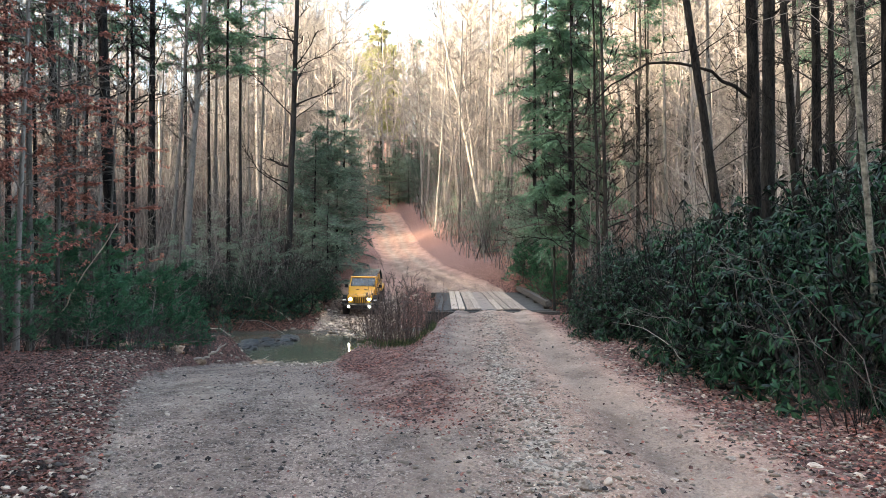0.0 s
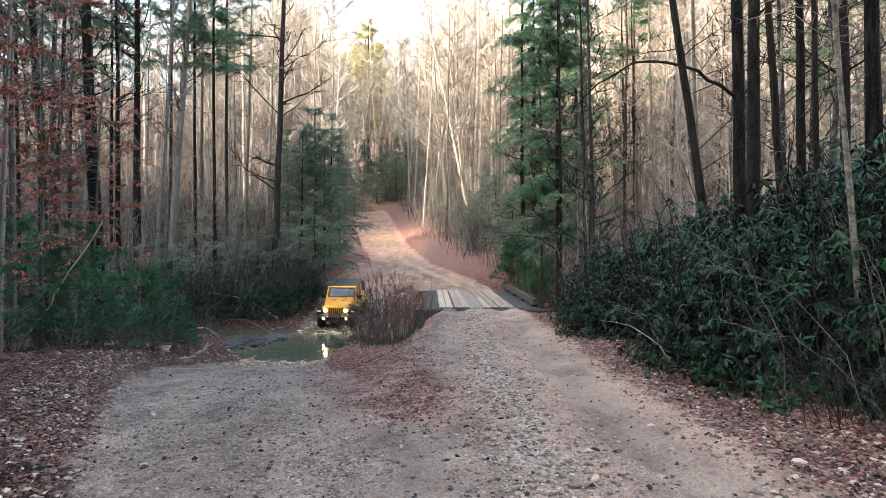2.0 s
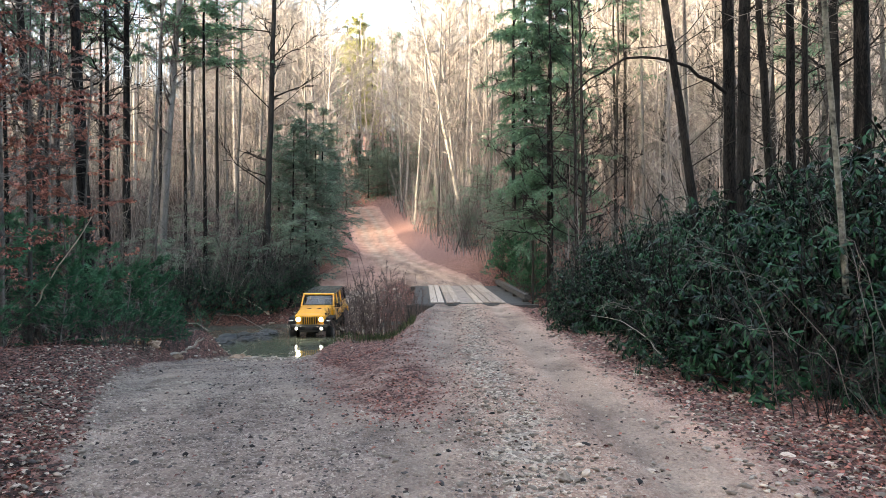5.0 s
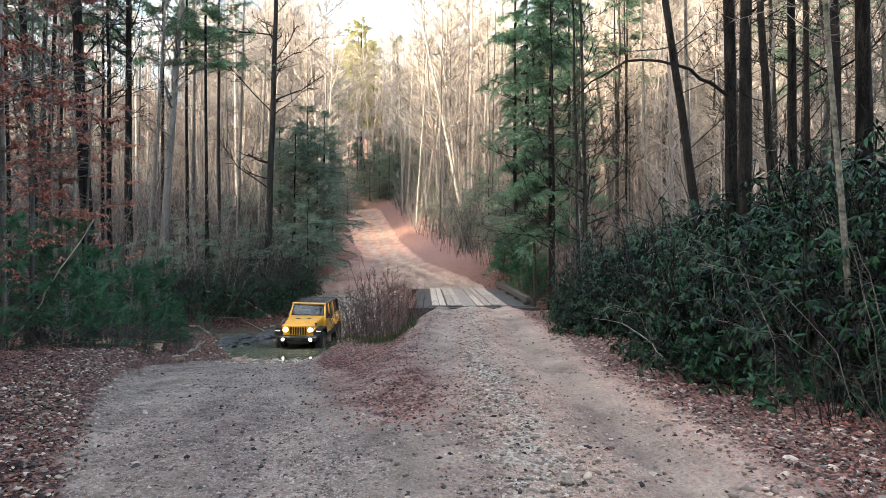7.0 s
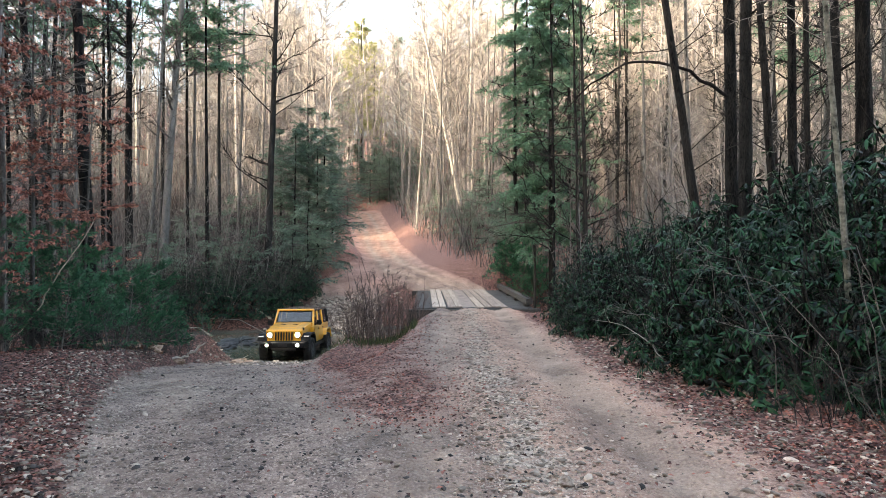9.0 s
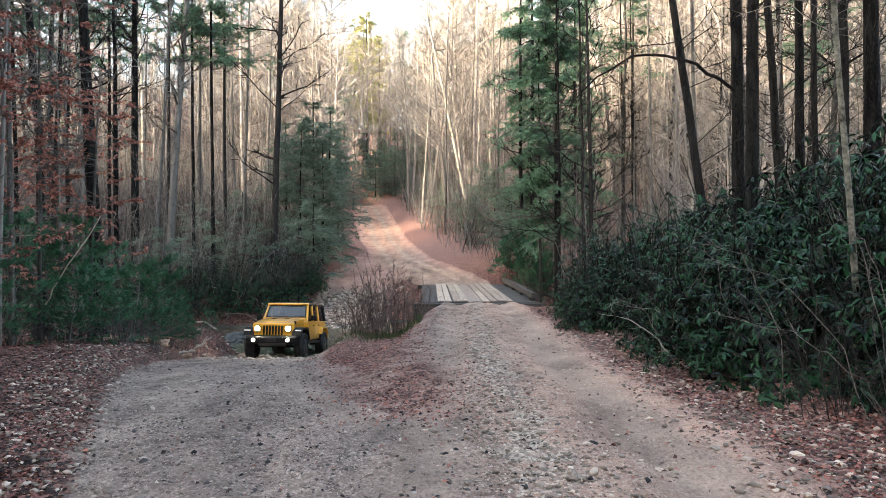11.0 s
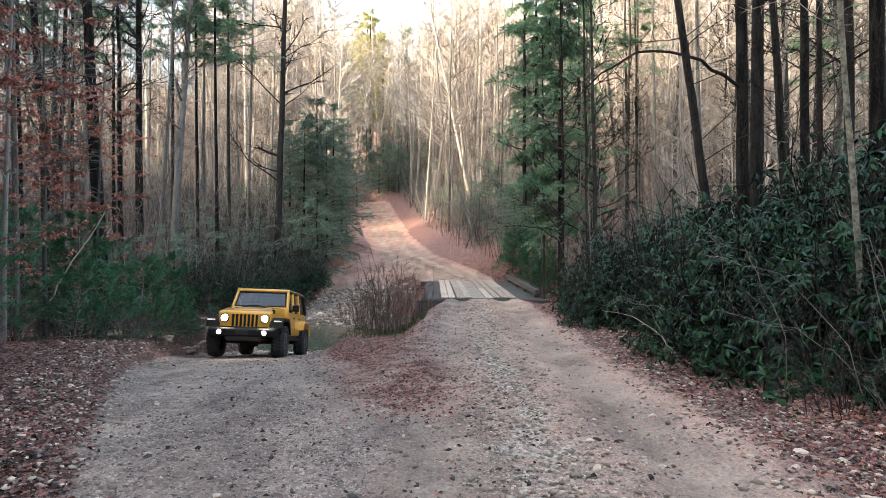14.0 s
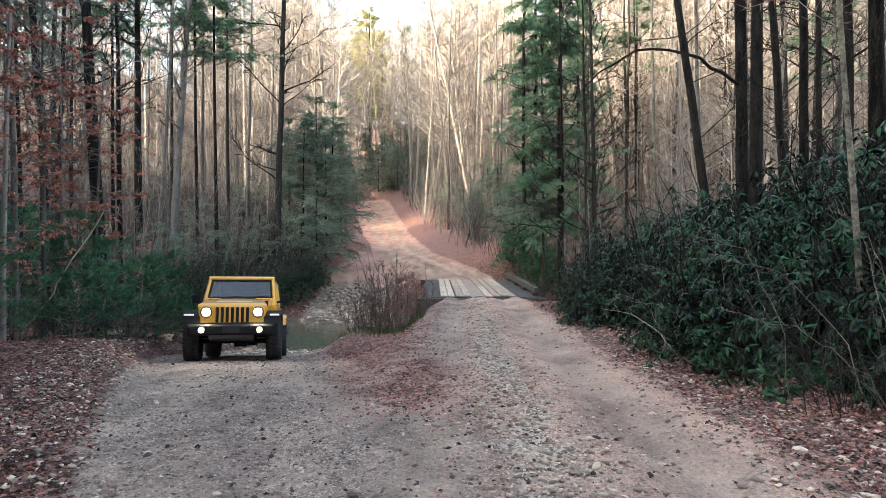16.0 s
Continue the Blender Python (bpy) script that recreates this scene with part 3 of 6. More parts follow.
def creek():
    xs, ys = np.linspace(-45, 45, 91), np.linspace(18, 40, 45)
    X, Y = np.meshgrid(xs, ys)
    k, i = np.meshgrid(np.arange(44), np.arange(90), indexing="ij")
    q = np.stack([k * 91 + i, k * 91 + i + 1, (k + 1) * 91 + i + 1, (k + 1) * 91 + i], -1).reshape(-1, 4)
    keep = (np.abs(Y - creek_y(X)) < creek_w(X) + 2.5).ravel()[q].all(1)
    g = Geo().add(np.stack([X, Y, np.full_like(X, WATER_Z)], -1), q[keep])
    tagged(new("water", g.mesh("water", WATER, True)), "shallow murky green creek water at the ford", "water", kind="structure")


creek()


# ---- the plank bridge ----
def bridge():
    b = thing("bridge", pose(1.95, 27, -0.8), "low timber bridge with worn plank wheel tracks", "bridge")
    part("deck", box(-2.35, 2.35, 0, 11, -0.22, 0.0, 0.02), DECK, b, "dark tarred deck")
    for x in (-1.7, -0.6, 0.6, 1.7):
        part("girder", box(x - 0.14, x + 0.14, 0.05, 10.95, -0.62, -0.224, 0.01), BEAM, b)
    for y in (-0.35, 11.0):
        part("abutment", box(-2.6, 2.6, y, y + 0.35, -2.2, -0.02, 0.03), BEAM, b, "dark timber abutment")
    rng = random.Random(5)
    mesh_of = {}
    for x0, n in ((-1.62, 4), (0.15, 4)):
        for k in range(n):
            w = (0.27, 0.24, 0.29, 0.26)[k]
            x = x0 + k * 0.31
            for y0, y1 in ((0.05, 5.4), (5.42, 10.9)):
                if (w, y1) not in mesh_of:
                    bm = box(0, w, y0, y1, 0.004, 0.058, 0.012, 1)
                    me = bpy.data.meshes.new("plank")
                    bm.to_mesh(me)
                    bm.free()
                    me.materials.append(PLANK)
                    mesh_of[(w, y1)] = me
                o = new("plank", mesh_of[(w, y1)])
                o.parent = b
                o.location = (x + rng.uniform(-0.01, 0.01), rng.uniform(-0.12, 0.05) if y0 < 1 else rng.uniform(-0.02, 0.1), rng.uniform(0, 0.012))
    part("kerb_beam", box(2.07, 2.33, 0.0, 11, 0.13, 0.36, 0.03), BEAM, b, "weathered square kerb timber")
    for y in (0.6, 3.6, 6.6, 10.0):
        part("kerb_block", box(2.1, 2.3, y, y + 0.4, 0.003, 0.128, 0.015), BEAM, b)
    # dirt carried onto the middle of the deck
    xs, ys = np.linspace(-0.42, 0.14, 8), np.linspace(0.1, 10.8, 60)
    X, Y = np.meshgrid(xs, ys)
    Z = 0.006 + 0.03 * np.sin((X + 0.42) / 0.56 * np.pi) * (0.8 + 0.4 * wave(X * 4, Y * 2))
    k, i = np.meshgrid(np.arange(59), np.arange(7), indexing="ij")
    q = np.stack([k * 8 + i, k * 8 + i + 1, (k + 1) * 8 + i + 1, (k + 1) * 8 + i], -1).reshape(-1, 4)
    part("dirt_strip", Geo().add(np.stack([X, Y, Z], -1), q), DIRT, b, "packed dirt between the plank tracks", True)


bridge()


# ---- trees ----
def limb(rng, start, direction, length, r0, bend=0.25, n=5, lift=0.0, tip=0.25):
    p, d = [np.array(start, float)], np.array(direction, float)
    d /= np.linalg.norm(d)
    for k in range(n):
        d = d + rng.normal(0, bend / n ** 0.5, 3) + np.array((0, 0, lift / n))
        d /= np.linalg.norm(d)
        p.append(p[-1] + d * length / n)
    return np.array(p), np.linspace(r0, r0 * tip, n + 1)


def along(rng, pts, n, lo=0.2):
    t = rng.uniform(lo, 1, n) * (len(pts) - 1)
    i = np.minimum(t.astype(int), len(pts) - 2)
    f = (t - i)[:, None]
    d = pts[i + 1] - pts[i]
    return pts[i] * (1 - f) + pts[i + 1] * f, d / (np.linalg.norm(d, axis=1)[:, None] + 1e-9)


def fan(rng, d, spread=0.9, up=0.15):
    v = d + rng.normal(0, spread, d.shape) + np.array((0, 0, up))
    return v / np.linalg.norm(v, axis=1)[:, None]


def trunk_geo(rng, tall, r, lean=(0, 0), wob=0.12, sides=9, n=12):
    z = np.linspace(-0.4, tall, n + 1)
    t = z / tall
    p = np.stack([lean[0] * t + wob * np.cumsum(rng.normal(0, 1, n + 1)) * 0.3, lean[1] * t + wob * np.cumsum(rng.normal(0, 1, n + 1)) * 0.3, z], 1)
    p[:, :2] -= p[1, :2] * (1 - t[:, None])
    rad = r * (1 - 0.72 * np.clip(t, 0, 1)) * (1 + 0.5 * np.exp(-np.clip(z + 0.1, 0, 9) * 3))
    return p, rad


def bare_branches(g, rng, p, rad, count, lo, size, twigs=10, fine=6, thick=1.0, parent=None, mat=None):
    """Bare limbs, twigs and twiglets along a trunk."""
    starts, _ = along(rng, p, count, lo)
    tall = p[-1, 2]
    for s in starts:
        a = rng.uniform(0, 2 * np.pi)
        frac = s[2] / tall
        ln = size * rng.uniform(0.5, 1.2) * (1.25 - 0.75 * frac)
        r0 = np.interp(s[2], p[:, 2], rad) * rng.uniform(0.10, 0.26) * thick
        q, rr = limb(rng, s, (math.cos(a), math.sin(a), rng.uniform(0.1, 0.9)), ln, r0, 0.35, 5, 0.3)
        if parent:
            g = Geo()
        g.tube(q, rr, 4)
        ts, td = along(rng, q, twigs, 0.25)
        te = ts + fan(rng, td, 0.6) * rng.uniform(0.25, 0.6, (twigs, 1)) * ln * 0.6
        g.sticks(ts, te, 0.006 * thick + r0 * 0.22, 0.003 * thick)
        if fine:
            m = twigs * fine
            idx = rng.integers(0, twigs, m)
            f = rng.uniform(0.2, 1, (m, 1))
            fs = ts[idx] * (1 - f) + te[idx] * f
            fe = fs + fan(rng, (te - ts)[idx] / (np.linalg.norm((te - ts)[idx], axis=1)[:, None] + 1e-9), 0.7) * rng.uniform(0.1, 0.4, (m, 1)) * max(0.5, ln * 0.35)
            g.slivers(fs, fe, 0.006 * thick)
        if parent:
            part("limb", g, mat, parent)


def bare_tree(m, seed, tall, r, bark, label, lean=(0, 0), count=26, lo=0.35, size=2.6, wob=0.12, fine=5, thick=1.0, limbs=False):
    rng = np.random.default_rng(seed)
    t = thing("bare_tree", m, label, "tree", "bare forest trees")
    p, rad = trunk_geo(rng, tall, r, lean, wob, 9, 16)
    shaft = Geo()
    if limbs:
        # ridged, knotty bark on the trunks close by
        tt = np.linspace(0, 16, 150)
        shaft.tube(np.stack([np.interp(tt, np.arange(17), p[:, k]) for k in range(3)], 1), np.interp(tt, np.arange(17), rad), 18)
        v, a = shaft.v[0].reshape(150, 18, 3), np.linspace(0, 2 * np.pi, 18, endpoint=False)
        c = v.mean(1, keepdims=True)
        zz = v[..., 2]
        ridge = 0.05 * np.sin(5 * a + 2.2 * np.sin(zz * 1.7 + seed)) + 0.05 * np.sin(9 * a - 3 * np.sin(zz * 2.9)) * np.sin(zz * 5.3 + a) + rng.normal(0, 0.025, zz.shape)
        shaft.v[0] = (c + (v - c) * (1 + ridge[..., None])).reshape(-1, 3)
    else:
        shaft.tube(p, rad, 9)
    part("trunk", shaft, bark, t, "", True)
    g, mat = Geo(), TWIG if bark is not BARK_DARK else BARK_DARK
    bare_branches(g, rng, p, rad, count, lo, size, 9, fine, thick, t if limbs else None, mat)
    if not limbs:
        part("crown", g, mat, t)
    return t


def hemlock(m, seed, tall, r, label, lo=0.12, reach=2.6, count=60, needles=HEMLOCK, sprays=16, droop=-0.25, blade=0.30, name="hemlock", k=9, cone=1.0):
    """Layered drooping boughs of flat needle sprays, in uneven clumps with gaps."""
    rng = np.random.default_rng(seed)
    t = thing(name, m, label, "tree", "evergreen trees")
    p, rad = trunk_geo(rng, tall, r, (0, 0), 0.06)
    part("trunk", Geo().tube(p, rad, 8), BARK_DARK, t, "", True)
    g, gb = Geo(), Geo()
    starts, _ = along(rng, p, count, lo)
    for s in starts:
        frac = s[2] / tall
        a = rng.uniform(0, 2 * np.pi)
        lump = 0.62 + 0.38 * math.sin(a * 2 + seed + 1.7 * math.sin(s[2] * 0.9)) * math.cos(s[2] * 1.35 + a + seed)
        ln = reach * rng.uniform(0.55, 1.15) * (0.14 + cone * (1 - frac) + (1 - cone) * 0.75 * min(1.0, 4 * (1 - frac))) * lump * 1.35 + 0.25
        q, rr = limb(rng, s, (math.cos(a), math.sin(a), rng.uniform(-0.05, 0.45)), ln, 0.010 + 0.010 * ln, 0.28, 6, droop * 2)
        gb.tube(q, rr, 3)
        if rng.random() < 0.12:
            # a dead bough, twigs alone
            ss, sd = along(rng, q, sprays, 0.2)
            gb.slivers(ss, ss + fan(rng, sd, 0.6) * rng.uniform(0.2, 0.6, (sprays, 1)), 0.007)
            continue
        ss, sd = along(rng, q, sprays, 0.15)
        side = np.cross(sd, (0, 0, 1.0)) * rng.choice((-1, 1), (sprays, 1))
        dd = sd * 0.6 + side * rng.uniform(0.2, 1.0, (sprays, 1)) + rng.normal(0, 0.22, (sprays, 3)) + np.array((0, 0, -0.14))
        dd /= np.linalg.norm(dd, axis=1)[:, None]
        sl = rng.uniform(0.3, 0.9, (sprays, 1)) * (0.3 + 0.26 * ln)
        gb.slivers(ss, ss + dd * sl, 0.008)
        idx = np.repeat(np.arange(sprays), k)
        f = rng.uniform(0.05, 1, (len(idx), 1))
        bp = ss[idx] + dd[idx] * sl[idx] * f - np.array((0, 0, 0.10)) * sl[idx] * f * f
        bs = np.cross(dd[idx], (0, 0, 1.0)) * rng.choice((-1, 1), (len(idx), 1))
        bd = dd[idx] * 0.7 + bs * rng.uniform(0.3, 1, (len(idx), 1)) + rng.normal(0, 0.28, (len(idx), 3)) + np.array((0, 0, -0.1))
        g.blades(bp, bd, np.array((0, 0, 1.0)) + rng.normal(0, 0.5, (len(idx), 3)), rng.uniform(0.5, 1.25, len(idx)) * blade, rng.uniform(0.25, 0.5, len(idx)) * blade * 0.62, 0.15, 0.12)
    tagged(part("bough_frame", gb, TWIG, t), kind="stuff")
    part("crown", g, needles, t)
    return t


def white_pine(m, seed, tall, label, reach=1.1, tufts=8, needles=PINE):
    """A young pine with feathery tufts of long needles at the ends of its boughs."""
    rng = np.random.default_rng(seed)
    t = thing("pine_sapling", m, label, "young pine", "pine saplings")
    p, rad = trunk_geo(rng, tall, 0.012 + tall * 0.010, (rng.normal(0, 0.15), rng.normal(0, 0.15)), 0.05, 6, 6)
    gb, g = Geo(), Geo()
    part("trunk", Geo().tube(p, rad, 6), BARK_GREY, t, "", True)
    ends, dirs = [], []
    for w in np.linspace(0.10, 1.0, 10):
        base = np.array([np.interp(w * tall, p[:, 2], p[:, k]) for k in range(3)])
        a0 = rng.uniform(0, 2 * np.pi)
        for k in range(5):
            if rng.random() < 0.15:
                continue
            a = a0 + k * 1.2566 + rng.normal(0, 0.25)
            ln = reach * (1.1 - 0.85 * w) * rng.uniform(0.5, 1.25) + 0.12
            q, rr = limb(rng, base, (math.cos(a), math.sin(a), rng.uniform(0.0, 0.55)), ln, 0.006 + 0.006 * ln, 0.25, 5, 0.25)
            gb.tube(q, rr, 3)
            s, d = along(rng, q, tufts, 0.42)
            e = s + fan(rng, d, 0.45, 0.15) * rng.uniform(0.08, 0.26, (len(s), 1))
            gb.slivers(s, e, 0.005)
            ends += [e, q[-1:]]
            dirs += [(e - s) / (np.linalg.norm(e - s, axis=1)[:, None] + 1e-9), (q[-1:] - q[-2:-1]) / (np.linalg.norm(q[-1] - q[-2]) + 1e-9)]
    e, d = np.concatenate(ends), np.concatenate(dirs)
    k = 34
    idx = np.repeat(np.arange(len(e)), k)
    start = e[idx] - d[idx] * rng.uniform(0, 0.10, (len(idx), 1))
    nd = d[idx] * 0.85 + rng.normal(0, 0.42, (len(idx), 3)) + np.array((0, 0, -0.08))
    nd /= np.linalg.norm(nd, axis=1)[:, None]
    g.slivers(start, start + nd * rng.uniform(0.07, 0.135, (len(idx), 1)), 0.0042)
    tagged(part("bough_frame", gb, BARK_GREY, t), kind="stuff")
    part("needle_crown", g, needles, t)
    return t


def rhododendron(m, seed, label, wide=1.5, tall=2.3, whorls=330):
    """A broad evergreen shrub: crooked stems that end in whorls of drooping leathery leaves."""
    rng = np.random.default_rng(seed)
    t = thing("rhododendron", m, label, "shrub", "rhododendron thicket")
    gs, gl = Geo(), Geo()
    tips = []
    for k in range(14):
        a = rng.uniform(0, 2 * np.pi)
        q, rr = limb(rng, (rng.normal(0, 0.2), rng.normal(0, 0.2), -0.2), (math.cos(a) * 0.7, math.sin(a) * 0.7, 0.9), tall * rng.uniform(0.7, 1.15), 0.028, 0.5, 6, 0.35)
        gs.tube(q, rr, 5)
        s, d = along(rng, q, 5, 0.3)
        e = s + fan(rng, d, 0.8, 0.1) * rng.uniform(0.3, 0.8, (5, 1))
        gs.sticks(s, e, 0.010, 0.005)
        tips.append(e)
    # leaf whorls fill a lumpy dome, most near its skin
    u = rng.normal(0, 1, (whorls, 3))
    u /= np.linalg.norm(u, axis=1)[:, None]
    u[:, 2] = np.abs(u[:, 2]) * 1.0 - 0.12
    rad = rng.uniform(0.45, 1.0, (whorls, 1)) ** 0.5
    lump = 1 + 0.28 * np.sin(u[:, :1] * 5 + seed) * np.cos(u[:, 1:2] * 6 + seed * 2)
    c = u * rad * lump * np.array((wide, wide, tall))
    c[:, 2] = np.clip(c[:, 2], 0.12, None) + rng.normal(0, 0.06, whorls)
    back = c * np.array((0.72, 0.72, 0.72)) + rng.normal(0, 0.1, c.shape)
    gs.slivers(back, c, 0.007)
    out = u + np.array((0, 0, 0.5))
    out /= np.linalg.norm(out, axis=1)[:, None]
    k = 8
    hang = rng.uniform(0.2, 1.5, (whorls, 1))       # leaves hang in the cold, some whorls more than others
    idx = np.repeat(np.arange(whorls), k)
    ang = np.tile(np.arange(k) * 2 * np.pi / k, whorls) + rng.uniform(0, 0.6, whorls * k)
    a1 = np.cross(out, (0.3, 0.5, 0.1))
    a1 /= np.linalg.norm(a1, axis=1)[:, None]
    a2 = np.cross(out, a1)
    d = a1[idx] * np.cos(ang)[:, None] + a2[idx] * np.sin(ang)[:, None] + out[idx] * rng.uniform(-0.1, 0.5, (len(idx), 1)) + np.array((0, 0, -1.0)) * hang[idx] + rng.normal(0, 0.3, (len(idx), 3))
    gl.leaves(c[idx], d, out[idx] + rng.normal(0, 0.4, (len(idx), 3)), rng.uniform(0.075, 0.145, len(idx)), rng.uniform(0.020, 0.034, len(idx)), 0.16)
    part("stem", gs, BARK_DARK, t)
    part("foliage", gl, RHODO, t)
    return t


def tangle(m, seed, label, wide=1.2, tall=2.0, stems=26, mat=None, name="bare_shrub", fine=5, thick=1.0, category="shrub", group="bare understory shrubs", splay=0.35):
    """Many thin leafless stems from the ground."""
    rng = np.random.default_rng(seed)
    g = Geo()
    for k in range(stems):
        a = rng.uniform(0, 2 * np.pi)
        r = wide * rng.uniform(0, 0.55)
        q, rr = limb(rng, (math.cos(a) * r, math.sin(a) * r, -0.15), (math.cos(a) * splay + rng.normal(0, 0.15), math.sin(a) * splay + rng.normal(0, 0.15), 1), tall * rng.uniform(0.45, 1.1), 0.009 * thick, 0.3, 5, 0.1)
        g.tube(q, rr, 3)
        s, d = along(rng, q, 6, 0.3)
        e = s + fan(rng, d, 0.55, 0.25) * rng.uniform(0.15, 0.5, (6, 1)) * tall * 0.4
        g.sticks(s, e, 0.004 * thick, 0.002 * thick)
        if fine:
            idx = rng.integers(0, 6, 6 * fine)
            f = rng.uniform(0.3, 1, (6 * fine, 1))
            fs = s[idx] * (1 - f) + e[idx] * f
            g.slivers(fs, fs + fan(rng, (e - s)[idx], 0.6, 0.2) * rng.uniform(0.05, 0.25, (6 * fine, 1)) * tall * 0.35, 0.004 * thick)
    me = g.mesh(name, mat or TWIG)
    o = new(name, me)
    o.matrix_basis = m
    return tagged(o, label, category, group)


def spin(seed):
    return random.Random(seed).uniform(0, 360)


def scaled(m, s):
    return m @ Matrix.Scale(s, 4)


# ---- the woods: tx is the bearing (x over y) seen from the path's start ----
def stand(tx, d, sink=0.05):
    x = tx * d
    return x, d, h(x, d) - sink


def standing_trees():
    # tx at the foot, tx at the top of view, distance, radius, height, bark, lowest branch
    rows = [
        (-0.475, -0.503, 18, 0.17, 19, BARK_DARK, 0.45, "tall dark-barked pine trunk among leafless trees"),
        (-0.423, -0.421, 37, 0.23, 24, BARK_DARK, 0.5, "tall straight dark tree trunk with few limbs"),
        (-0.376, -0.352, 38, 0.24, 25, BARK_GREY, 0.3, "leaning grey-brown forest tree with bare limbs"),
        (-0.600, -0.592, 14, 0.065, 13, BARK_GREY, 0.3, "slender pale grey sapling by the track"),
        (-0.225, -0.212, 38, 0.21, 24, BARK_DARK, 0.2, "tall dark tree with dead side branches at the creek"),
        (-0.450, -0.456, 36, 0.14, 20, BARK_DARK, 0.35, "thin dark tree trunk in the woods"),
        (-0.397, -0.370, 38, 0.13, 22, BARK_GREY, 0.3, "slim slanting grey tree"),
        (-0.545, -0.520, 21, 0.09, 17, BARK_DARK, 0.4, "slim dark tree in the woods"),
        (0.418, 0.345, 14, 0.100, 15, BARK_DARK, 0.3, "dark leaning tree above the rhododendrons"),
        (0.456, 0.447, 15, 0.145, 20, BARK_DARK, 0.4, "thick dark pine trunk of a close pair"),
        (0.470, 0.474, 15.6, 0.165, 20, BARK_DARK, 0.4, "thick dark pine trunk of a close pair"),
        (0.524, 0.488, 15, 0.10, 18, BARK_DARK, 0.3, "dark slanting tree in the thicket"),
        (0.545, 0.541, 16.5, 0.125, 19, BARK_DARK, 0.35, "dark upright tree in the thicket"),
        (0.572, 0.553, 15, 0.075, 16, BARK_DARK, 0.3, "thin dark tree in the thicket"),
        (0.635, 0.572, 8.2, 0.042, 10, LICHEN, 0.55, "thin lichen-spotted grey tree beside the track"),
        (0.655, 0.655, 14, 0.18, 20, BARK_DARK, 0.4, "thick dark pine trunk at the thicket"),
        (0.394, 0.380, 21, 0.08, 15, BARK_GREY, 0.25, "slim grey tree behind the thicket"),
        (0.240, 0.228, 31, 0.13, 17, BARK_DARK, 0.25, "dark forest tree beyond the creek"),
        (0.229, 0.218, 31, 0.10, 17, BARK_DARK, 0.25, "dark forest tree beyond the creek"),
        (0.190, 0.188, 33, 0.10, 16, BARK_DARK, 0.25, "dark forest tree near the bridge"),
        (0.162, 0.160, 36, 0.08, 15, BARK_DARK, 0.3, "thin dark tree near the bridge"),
        # the pale bark of these four carries the sunlight on their trunks
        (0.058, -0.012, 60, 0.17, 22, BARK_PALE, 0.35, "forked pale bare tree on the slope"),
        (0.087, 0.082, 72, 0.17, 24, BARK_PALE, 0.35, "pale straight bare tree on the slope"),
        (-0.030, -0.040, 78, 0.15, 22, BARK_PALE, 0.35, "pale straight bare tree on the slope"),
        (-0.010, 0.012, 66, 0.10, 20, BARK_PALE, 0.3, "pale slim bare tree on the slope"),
    ]
    for k, (tx, top, d, r, tall, bark, lo, label) in enumerate(rows):
        x, y, z = stand(tx, d)
        reach = 1.6 + 441 / 1219 * d - z      # height at which the view's top cuts the trunk
        lean = (top * d - x) * tall / max(reach, 2.0)
        size = 2.2 if r < 0.1 else 3.0
        bare_tree(pose(x, y, z), 100 + k, tall, r, bark, label, (lean, random.Random(k).uniform(-0.6, 0.6)), 36 if d < 30 else 34, lo * 0.75 if d < 30 else lo, size * 0.75 if d < 30 else size, 0.03 if d < 30 else 0.07, 4, 0.8 if d < 30 else 1.8, d < 30)


def road_gap(x, y):
    """Distance to the nearer of the two tracks."""
    return min(abs(x - float(road_x(y))), abs(x - float(ford_x(y))) if y < 53 else 99)


